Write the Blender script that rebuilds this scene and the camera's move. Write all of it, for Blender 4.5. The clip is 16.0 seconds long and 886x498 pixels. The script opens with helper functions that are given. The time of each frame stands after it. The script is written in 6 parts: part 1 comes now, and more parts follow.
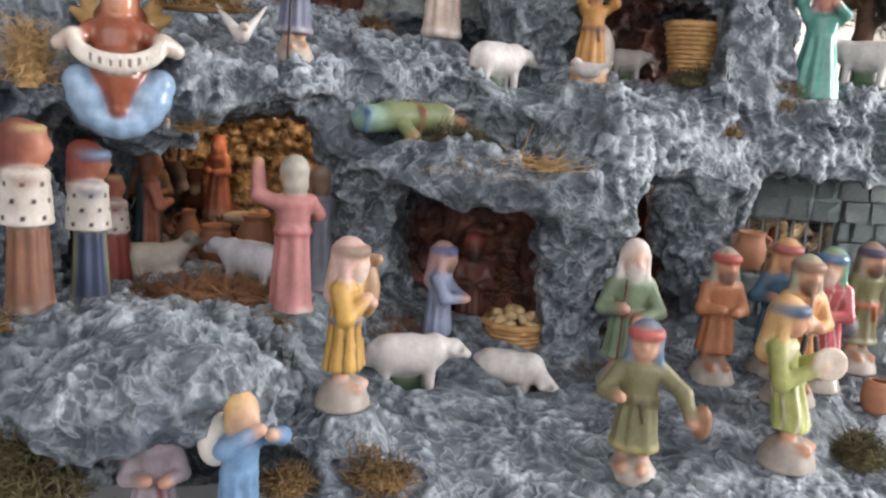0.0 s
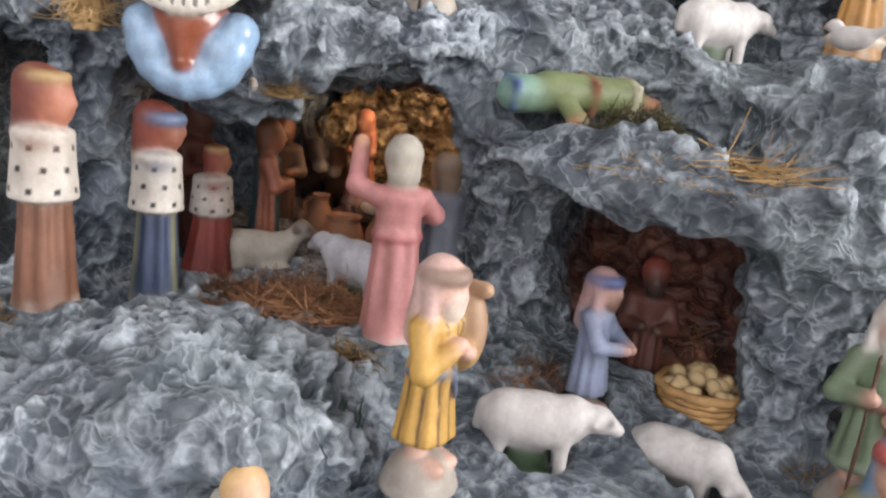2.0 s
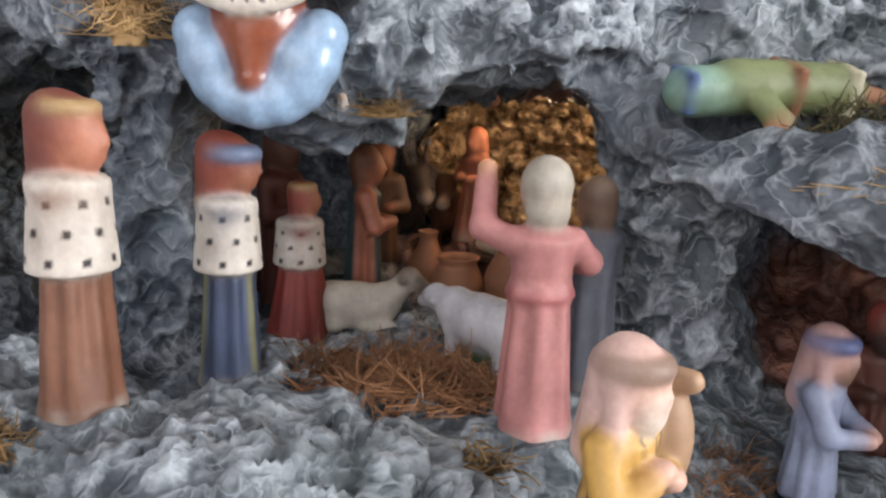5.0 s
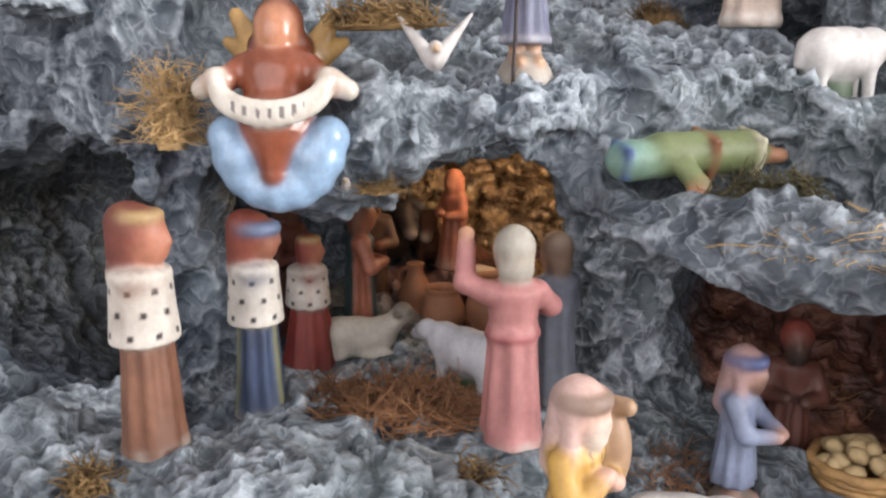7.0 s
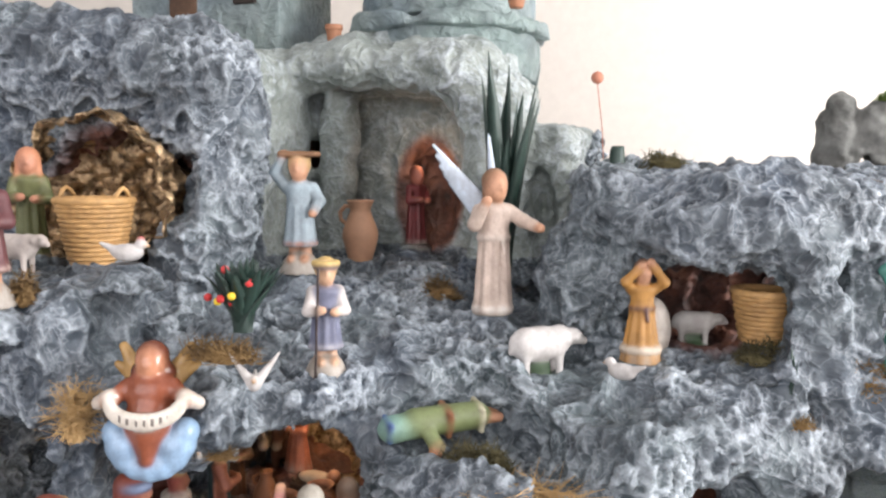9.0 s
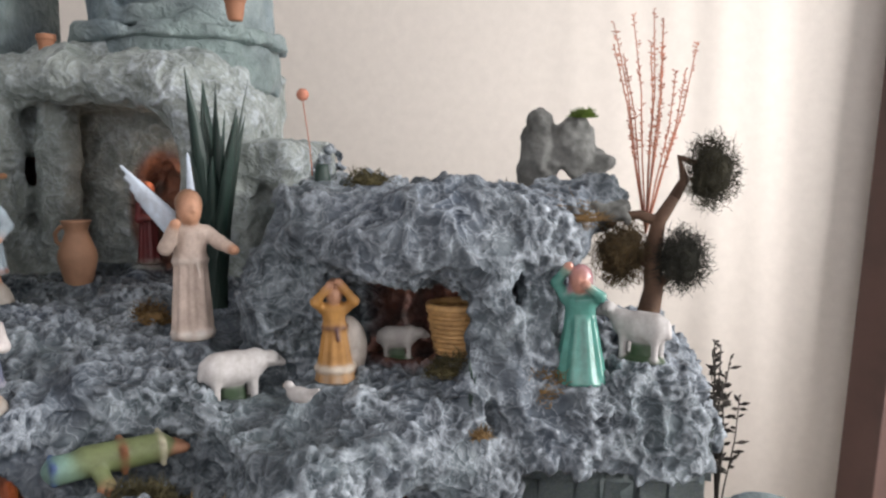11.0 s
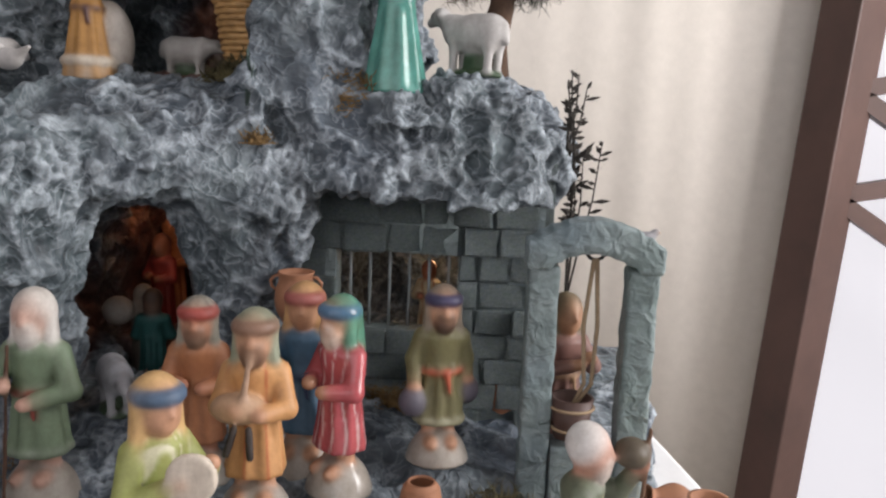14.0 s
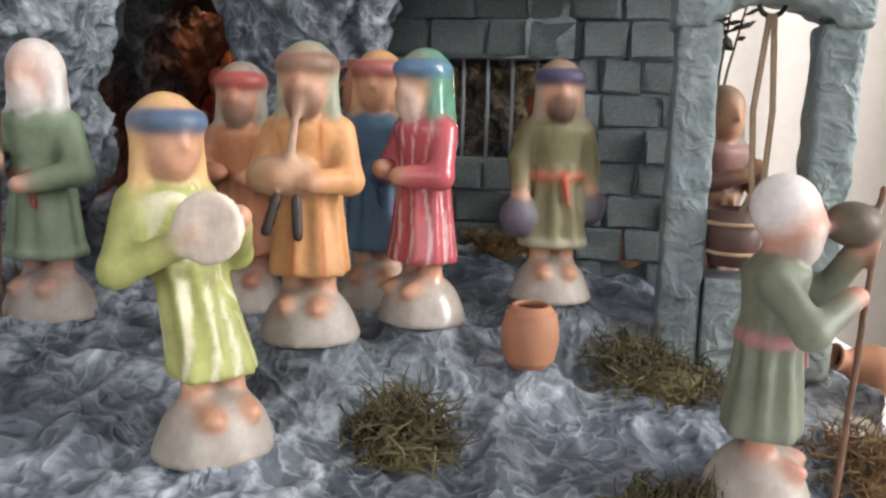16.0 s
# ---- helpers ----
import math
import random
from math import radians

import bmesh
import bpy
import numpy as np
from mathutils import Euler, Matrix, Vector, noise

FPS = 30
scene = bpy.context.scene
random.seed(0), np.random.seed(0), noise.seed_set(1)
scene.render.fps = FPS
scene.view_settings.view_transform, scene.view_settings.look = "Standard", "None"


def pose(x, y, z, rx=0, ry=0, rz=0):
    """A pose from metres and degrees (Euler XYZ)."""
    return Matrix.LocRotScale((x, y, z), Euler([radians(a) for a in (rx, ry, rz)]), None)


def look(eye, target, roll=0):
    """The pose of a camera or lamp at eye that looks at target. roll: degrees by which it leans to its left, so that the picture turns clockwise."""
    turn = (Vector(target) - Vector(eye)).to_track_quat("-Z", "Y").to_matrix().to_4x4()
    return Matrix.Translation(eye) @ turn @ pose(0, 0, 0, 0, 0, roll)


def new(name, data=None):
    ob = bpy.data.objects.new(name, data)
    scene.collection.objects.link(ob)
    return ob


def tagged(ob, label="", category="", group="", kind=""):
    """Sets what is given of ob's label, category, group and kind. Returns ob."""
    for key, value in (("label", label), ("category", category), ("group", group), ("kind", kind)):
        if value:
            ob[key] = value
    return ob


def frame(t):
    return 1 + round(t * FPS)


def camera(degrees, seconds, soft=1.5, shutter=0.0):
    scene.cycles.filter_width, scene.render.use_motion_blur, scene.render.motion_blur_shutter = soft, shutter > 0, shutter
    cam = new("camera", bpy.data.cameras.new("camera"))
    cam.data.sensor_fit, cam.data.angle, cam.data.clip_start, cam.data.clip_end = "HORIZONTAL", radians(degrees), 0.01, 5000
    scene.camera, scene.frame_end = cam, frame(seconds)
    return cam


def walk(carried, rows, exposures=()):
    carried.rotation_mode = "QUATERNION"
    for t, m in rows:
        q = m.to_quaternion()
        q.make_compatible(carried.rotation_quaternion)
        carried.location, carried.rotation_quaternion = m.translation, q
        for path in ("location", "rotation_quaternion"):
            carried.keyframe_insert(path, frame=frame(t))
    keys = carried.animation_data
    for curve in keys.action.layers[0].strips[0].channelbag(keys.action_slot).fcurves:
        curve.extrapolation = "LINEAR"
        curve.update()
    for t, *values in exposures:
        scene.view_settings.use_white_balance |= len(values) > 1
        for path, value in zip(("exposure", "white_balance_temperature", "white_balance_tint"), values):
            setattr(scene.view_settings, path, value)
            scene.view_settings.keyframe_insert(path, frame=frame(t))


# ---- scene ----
cam = camera(58.5, 16.0, soft=2.4)
PATH = [
    (0, (0.0654, -0.0146, 1.1878), (-0.0526, 1.9454, 0.8075), 4.03),
    (0.5, (0.043, 0.0732, 1.184), (-0.0987, 2.0315, 0.8033), 5.12),
    (1, (0.0403, 0.1461, 1.1898), (-0.2083, 2.0885, 0.7835), 5.90),
    (1.5, (0.0791, 0.1768, 1.1863), (-0.3917, 2.071, 0.7499), 6.06),
    (2, (0.0991, 0.1996, 1.1737), (-0.5694, 2.0303, 0.7245), 6.40),
    (2.5, (0.1048, 0.2318, 1.1583), (-0.7162, 2.0107, 0.7567), 6.91),
    (3, (0.1168, 0.2646, 1.1433), (-0.8172, 2.0041, 0.8239), 6.43),
    (3.5, (0.0905, 0.2915, 1.1405), (-0.8563, 2.0313, 0.864), 5.19),
    (4, (0.0406, 0.3103, 1.1534), (-0.8525, 2.0707, 0.8321), 4.27),
    (4.5, (0.0182, 0.3229, 1.1599), (-0.8837, 2.0652, 0.7712), 3.00),
    (7, (0.0512, 0.239, 1.2226), (-0.7896, 1.9967, 0.7712), 0.17),
    (7.5, (0.0978, 0.1896, 1.2952), (-0.7101, 1.9725, 0.8845), 0.77),
    (8, (0.1561, 0.1246, 1.363), (-0.6127, 1.941, 1.0319), 0.81),
    (8.5, (0.2058, 0.0644, 1.4012), (-0.5067, 1.9172, 1.1569), 0.77),
    (9, (0.2355, 0.0509, 1.4283), (-0.4119, 1.9318, 1.2202), 0.55),
    (9.5, (0.2759, 0.0595, 1.4541), (-0.2908, 1.9664, 1.247), 0.17),
    (10, (0.3244, 0.0754, 1.4581), (-0.1521, 2.0086, 1.2687), -0.20),
    (12.5, (0.5137, 0.162, 1.4108), (0.3499, 2.1297, 1.0921), 1.05),
    (13, (0.5325, 0.1921, 1.3428), (0.3664, 2.1548, 0.996), 1.62),
    (13.5, (0.559, 0.2302, 1.2695), (0.3442, 2.1879, 0.9212), 2.24),
    (14, (0.5732, 0.2676, 1.1935), (0.3262, 2.2251, 0.8664), 2.54),
    (14.5, (0.5861, 0.3112, 1.1277), (0.2789, 2.2608, 0.804), 2.23),
    (15, (0.5829, 0.3491, 1.0808), (0.2315, 2.2883, 0.7401), 2.05),
    (15.5, (0.5726, 0.3794, 1.0443), (0.1709, 2.3078, 0.6982), 1.79),
    (16, (0.5503, 0.3943, 1.0271), (0.0716, 2.3045, 0.6783), 1.48),
]
EXPOSURES = [(0.0, 0.02), (1.5, 0.20), (4.5, 0.17), (7.0, 0.30), (8.0, 0.44), (9.0, 0.38), (10.0, -0.02), (12.5, -0.70), (13.5, -0.72), (15.0, -0.52), (16.0, -0.20)]
walk(cam, [(t, look(eye, target, roll)) for t, eye, target, roll in PATH], EXPOSURES)

# ---- light ----
world = bpy.data.worlds.new("room_light")
world.use_nodes = True
wn = world.node_tree
sky = wn.nodes.new("ShaderNodeTexSky")
sky.sky_type, sky.sun_disc = "NISHITA", False
sky.sun_elevation, sky.sun_rotation = radians(35), radians(120)
wn.links.new(sky.outputs[0], wn.nodes["Background"].inputs[0])
wn.nodes["Background"].inputs[1].default_value = 0.1
scene.world = world


def area_lamp(name, eye, target, sx, sy, watts, colour):
    data = bpy.data.lights.new(name, "AREA")
    data.shape, data.size, data.size_y, data.energy, data.color = "RECTANGLE", sx, sy, watts, colour
    ob = new(name, data)
    ob.matrix_world = look(eye, target)
    return ob


def point_lamp(name, place, watts, colour, size=0.01):
    data = bpy.data.lights.new(name, "POINT")
    data.energy, data.color, data.shadow_soft_size = watts, colour, size
    ob = new(name, data)
    ob.location = place
    return ob


# added area lamps standing for unseen daylight: front fill, right side, and the curtain
area_lamp("front_fill", (0.0, -1.6, 1.85), (0.0, 0.9, 1.1), 3.2, 1.8, 45, (1.0, 0.955, 0.99))
area_lamp("side_fill", (2.6, 0.5, 2.4), (0.3, 0.9, 1.1), 2.2, 2.0, 26, (0.97, 0.95, 1.0))
area_lamp("curtain_fill", (2.5, 0.9, 1.7), (0.75, 2.25, 1.25), 1.0, 1.4, 108, (1.0, 0.965, 0.96))
# small lamps hidden in the caves and the lit jar
point_lamp("cave_bulb", (-0.225, 0.96, 1.14), 0.34, (1.0, 0.72, 0.45))
point_lamp("prison_bulb", (0.47, 1.12, 1.055), 0.14, (1.0, 0.6, 0.3))
point_lamp("grotto_bulb", (0.205, 1.02, 1.11), 0.09, (1.0, 0.6, 0.35))
# faint fill added inside the arched doorway, where no lamp is known
point_lamp("doorway_fill", (-0.20, 1.22, 1.44), 0.05, (1.0, 0.6, 0.35))
point_lamp("jar_bulb", (0.712, 0.868, 0.885), 0.035, (1.0, 0.55, 0.2), 0.006)

# ---- materials ----


def material(name):
    m = bpy.data.materials.new(name)
    m.use_nodes = True
    return m, m.node_tree.nodes, m.node_tree.links, m.node_tree.nodes["Principled BSDF"]


def noise_node(nodes, links, coord, scale, detail=4.0, rough=0.55, kind="FBM"):
    n = nodes.new("ShaderNodeTexNoise")
    n.noise_type = kind
    n.inputs["Scale"].default_value, n.inputs["Detail"].default_value = scale, detail
    n.inputs["Roughness"].default_value = rough
    links.new(coord, n.inputs["Vector"])
    return n.outputs["Fac"]


def ramp(nodes, links, fac, stops):
    r = nodes.new("ShaderNodeValToRGB")
    el = r.color_ramp.elements
    while len(el) < len(stops):
        el.new(0.5)
    for e, (p, c) in zip(el, stops):
        e.position, e.color = p, (*c, 1) if len(c) == 3 else c
    links.new(fac, r.inputs[0])
    return r.outputs[0]


def mix(nodes, links, fac, a, b, mode="MIX"):
    m = nodes.new("ShaderNodeMix")
    m.data_type, m.blend_type = "RGBA", mode
    for s, v in ((m.inputs[0], fac), (m.inputs[6], a), (m.inputs[7], b)):
        if isinstance(v, bpy.types.NodeSocket):
            links.new(v, s)
        else:
            s.default_value = v if isinstance(v, (int, float)) else (*v, 1)
    return m.outputs[2]


def bump(nodes, links, bsdf, height, strength, distance):
    b = nodes.new("ShaderNodeBump")
    b.inputs["Strength"].default_value, b.inputs["Distance"].default_value = strength, distance
    links.new(height, b.inputs["Height"])
    links.new(b.outputs[0], bsdf.inputs["Normal"])


def plain(name, colour, rough=0.6, metal=0.0, vary=0.25, scale=60.0, relief=0.3, depth=0.002, second=None):
    """A surface with grain and stains at two scales."""
    m, nodes, links, bsdf = material(name)
    co = nodes.new("ShaderNodeTexCoord").outputs["Object"]
    big, small = noise_node(nodes, links, co, scale * 0.2, 3), noise_node(nodes, links, co, scale, 6, 0.65)
    dark = tuple(c * (1 - vary) for c in colour)
    light = tuple(min(1, c * (1 + vary * 0.6)) for c in (second or colour))
    a = ramp(nodes, links, big, [(0.3, dark), (0.7, light)])
    col = mix(nodes, links, 0.35, a, ramp(nodes, links, small, [(0.3, dark), (0.7, light)]))
    links.new(col, bsdf.inputs["Base Color"])
    bsdf.inputs["Roughness"].default_value, bsdf.inputs["Metallic"].default_value = rough, metal
    if relief:
        bump(nodes, links, bsdf, small, relief, depth)
    return m


def rock_material(name, dark, mid, light, white, amount=0.5):
    """Crumpled paper painted slate blue, dry-brushed white on its ridges."""
    m, nodes, links, bsdf = material(name)
    co = nodes.new("ShaderNodeTexCoord").outputs["Object"]
    geo = nodes.new("ShaderNodeNewGeometry")
    big = noise_node(nodes, links, co, 5.5, 3)
    med = noise_node(nodes, links, co, 26, 5, 0.6)
    warp = nodes.new("ShaderNodeTexNoise")
    warp.inputs["Scale"].default_value, warp.inputs["Detail"].default_value = 30, 3
    links.new(co, warp.inputs["Vector"])
    add = nodes.new("ShaderNodeVectorMath")
    add.operation = "MULTIPLY_ADD"
    links.new(warp.outputs["Color"], add.inputs[0])
    add.inputs[1].default_value = (0.02, 0.02, 0.02)
    links.new(co, add.inputs[2])
    def fold(scale, sharp, twist):
        """Thin sharp fold lines: 1 on the line, falling to 0."""
        n = nodes.new("ShaderNodeTexNoise")
        n.inputs["Scale"].default_value, n.inputs["Detail"].default_value = scale, 2.5
        n.inputs["Distortion"].default_value = twist
        links.new(add.outputs[0], n.inputs["Vector"])
        a = nodes.new("ShaderNodeMath")
        a.operation = "SUBTRACT"
        links.new(n.outputs["Fac"], a.inputs[0])
        a.inputs[1].default_value = 0.5
        b = nodes.new("ShaderNodeMath")
        b.operation = "ABSOLUTE"
        links.new(a.outputs[0], b.inputs[0])
        c = nodes.new("ShaderNodeMath")
        c.operation, c.use_clamp = "MULTIPLY_ADD", True
        links.new(b.outputs[0], c.inputs[0])
        c.inputs[1].default_value, c.inputs[2].default_value = -sharp, 1.0
        return c.outputs[0]

    f1, f2 = fold(26, 7.5, 0.7), fold(62, 6.5, 0.4)
    fine = noise_node(nodes, links, add.outputs[0], 120, 5, 0.65)
    base = ramp(nodes, links, med, [(0.3, dark), (0.52, mid), (0.75, light)])
    tint = ramp(nodes, links, big, [(0.35, (0.72, 0.80, 0.96)), (0.5, (1, 1, 1)), (0.66, (0.90, 1.0, 0.92))])
    base = mix(nodes, links, 0.75, base, tint, "MULTIPLY")
    at = nodes.new("ShaderNodeAttribute")
    at.attribute_name = "crest"
    crest = ramp(nodes, links, at.outputs["Fac"], [(0.42, (0, 0, 0)), (0.80, (1, 1, 1))])
    point = ramp(nodes, links, geo.outputs["Pointiness"], [(0.51, (0, 0, 0)), (0.62, (0.8, 0.8, 0.8))])
    l1 = ramp(nodes, links, f1, [(0.74, (0, 0, 0)), (0.99, (0.75, 0.75, 0.75))])
    l2 = ramp(nodes, links, f2, [(0.72, (0, 0, 0)), (1.0, (0.85, 0.85, 0.85))])
    lines = mix(nodes, links, 1.0, l1, l2, "SCREEN")
    rel = nodes.new("ShaderNodeAttribute")
    rel.attribute_name = "relief"
    lines = mix(nodes, links, 1.0, lines, ramp(nodes, links, rel.outputs["Fac"], [(0.2, (0.75, 0.75, 0.75)), (0.8, (1, 1, 1))]), "MULTIPLY")
    both = mix(nodes, links, 0.8, mix(nodes, links, 1.0, point, crest, "SCREEN"), lines, "SCREEN")
    brush = ramp(nodes, links, fine, [(0.34, (0.22, 0.22, 0.22)), (0.62, (1, 1, 1))])
    patch = ramp(nodes, links, noise_node(nodes, links, co, 13, 3), [(0.34, (0.28, 0.28, 0.28)), (0.62, (1, 1, 1))])
    both = mix(nodes, links, 1.0, both, brush, "MULTIPLY")
    both = mix(nodes, links, 1.0, both, patch, "MULTIPLY")
    gain = mix(nodes, links, 1.0, both, (amount, amount, amount), "MULTIPLY")
    tone = nodes.new("ShaderNodeAttribute")
    tone.attribute_name = "plaster"
    base = mix(nodes, links, tone.outputs["Fac"], base, ramp(nodes, links, med, [(0.3, (0.15, 0.175, 0.16)), (0.7, (0.31, 0.345, 0.32))]))
    col = mix(nodes, links, gain, base, white)
    # red-brown cave paint, also the painted-in shade of doorways and shelter
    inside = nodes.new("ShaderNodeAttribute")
    inside.attribute_name = "cave_paint_shade"
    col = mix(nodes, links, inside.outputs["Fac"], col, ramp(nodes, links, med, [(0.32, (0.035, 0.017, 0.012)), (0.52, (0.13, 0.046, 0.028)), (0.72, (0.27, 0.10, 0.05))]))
    links.new(col, bsdf.inputs["Base Color"])
    bsdf.inputs["Roughness"].default_value = 0.55
    h = mix(nodes, links, 0.3, mix(nodes, links, 0.4, f1, f2), fine)
    bump(nodes, links, bsdf, h, 1.0, 0.004)
    return m


def painted_clay(name, rough=0.42):
    """Hand-painted clay: the colours are painted on the mesh, glazed a little."""
    m, nodes, links, bsdf = material(name)
    at = nodes.new("ShaderNodeAttribute")
    at.attribute_name = "paint"
    co = nodes.new("ShaderNodeTexCoord").outputs["Object"]
    big, small = noise_node(nodes, links, co, 45, 4), noise_node(nodes, links, co, 260, 4, 0.6)
    shade = ramp(nodes, links, big, [(0.3, (0.60, 0.58, 0.56)), (0.65, (0.88, 0.88, 0.87))])
    col = mix(nodes, links, 1.0, at.outputs["Color"], shade, "MULTIPLY")
    stretch = nodes.new("ShaderNodeMapping")
    stretch.inputs["Scale"].default_value = (1, 1, 0.18)
    links.new(co, stretch.inputs["Vector"])
    streak = noise_node(nodes, links, stretch.outputs[0], 150, 4, 0.6)
    col = mix(nodes, links, 0.22, col, ramp(nodes, links, streak, [(0.34, (0.62, 0.58, 0.55)), (0.6, (1.08, 1.08, 1.08))]), "MULTIPLY")
    links.new(mix(nodes, links, 0.2, col, ramp(nodes, links, small, [(0.35, (0.5, 0.45, 0.4)), (0.65, (1, 1, 1))]), "MULTIPLY"), bsdf.inputs["Base Color"])
    bsdf.inputs["Roughness"].default_value = rough
    bump(nodes, links, bsdf, mix(nodes, links, 0.3, big, small), 0.25, 0.0015)
    return m


ROCK = rock_material("painted_rock", (0.026, 0.034, 0.043), (0.074, 0.091, 0.107), (0.150, 0.174, 0.190), (0.54, 0.60, 0.65), 0.76)
STONE = rock_material("painted_masonry", (0.10, 0.13, 0.135), (0.17, 0.215, 0.215), (0.25, 0.30, 0.30), (0.5, 0.56, 0.58), 0.22)
CLAY = painted_clay("painted_clay", 0.55)
GLAZE = painted_clay("glazed_clay", 0.22)
TERRACOTTA = plain("terracotta", (0.33, 0.15, 0.08), 0.7, vary=0.3, scale=80)
WICKER = plain("wicker", (0.40, 0.22, 0.08), 0.6, vary=0.45, scale=150, second=(0.5, 0.3, 0.12))
MOSS = plain("dry_moss", (0.060, 0.056, 0.024), 0.95, vary=0.6, scale=70, second=(0.13, 0.11, 0.05))
MOSS_BROWN = plain("brown_moss", (0.13, 0.075, 0.03), 0.95, vary=0.6, scale=70, second=(0.24, 0.15, 0.06))
STRAW = plain("straw", (0.40, 0.25, 0.10), 0.8, vary=0.4, scale=90, second=(0.5, 0.33, 0.15))
STRAW_RED = plain("reddish_straw", (0.22, 0.10, 0.05), 0.85, vary=0.45, scale=90, second=(0.3, 0.15, 0.07))
BARK = plain("bark", (0.09, 0.05, 0.03), 0.9, vary=0.5, scale=120, relief=0.7)
DARKGREEN = plain("dark_green_plastic", (0.02, 0.045, 0.035), 0.5, vary=0.4, scale=100)
TWIG = plain("dark_twig", (0.03, 0.025, 0.02), 0.9, vary=0.4, scale=100)
PINKTWIG = plain("dyed_dry_stem", (0.48, 0.2, 0.13), 0.85, vary=0.3, scale=100)
TIMBER = plain("brown_timber", (0.085, 0.046, 0.037), 0.55, vary=0.35, scale=18, relief=0.25)
PLASTER = plain("cream_wall", (0.70, 0.63, 0.50), 0.9, vary=0.05, scale=6, relief=0.1)
CLOTH = plain("white_tablecloth", (0.82, 0.82, 0.82), 0.9, vary=0.04, scale=300, relief=0.2, depth=0.0004)
CURTAIN = plain("pale_curtain", (0.66, 0.615, 0.56), 0.92, vary=0.06, scale=200, relief=0.15, depth=0.0004)
WHITE = plain("white_wall", (0.80, 0.80, 0.80), 0.9, vary=0.03, scale=5, relief=0.1)
FLOOR = plain("stone_floor", (0.32, 0.28, 0.24), 0.5, vary=0.2, scale=8)
BLACK = plain("black_wire", (0.02, 0.02, 0.02), 0.5, scale=100)
ROPE = plain("hemp_rope", (0.33, 0.24, 0.15), 0.9, vary=0.3, scale=400)
IRON = plain("grey_bar", (0.25, 0.28, 0.29), 0.6, vary=0.3, scale=200)
PETAL = plain("red_petal", (0.55, 0.03, 0.03), 0.5, scale=200)
YELLOWP = plain("yellow_petal", (0.7, 0.5, 0.03), 0.5, scale=200)
DARKCAVE = plain("dark_cave_paint", (0.03, 0.022, 0.018), 0.9, vary=0.5, scale=30, relief=0.5)


def foil_material():
    m, nodes, links, bsdf = material("gold_foil")
    co = nodes.new("ShaderNodeTexCoord").outputs["Object"]
    n = noise_node(nodes, links, co, 60, 5, 0.6)
    links.new(ramp(nodes, links, n, [(0.38, (0.08, 0.045, 0.022)), (0.62, (0.68, 0.50, 0.30))]), bsdf.inputs["Base Color"])
    bsdf.inputs["Metallic"].default_value, bsdf.inputs["Roughness"].default_value = 0.85, 0.35
    bump(nodes, links, bsdf, n, 1.0, 0.01)
    return m


FOIL = foil_material()


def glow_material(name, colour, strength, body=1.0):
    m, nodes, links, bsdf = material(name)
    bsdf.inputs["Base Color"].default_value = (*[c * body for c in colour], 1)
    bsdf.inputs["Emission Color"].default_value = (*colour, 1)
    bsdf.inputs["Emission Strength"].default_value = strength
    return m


# ---- sculpting: signed distances on a grid, meshed ----


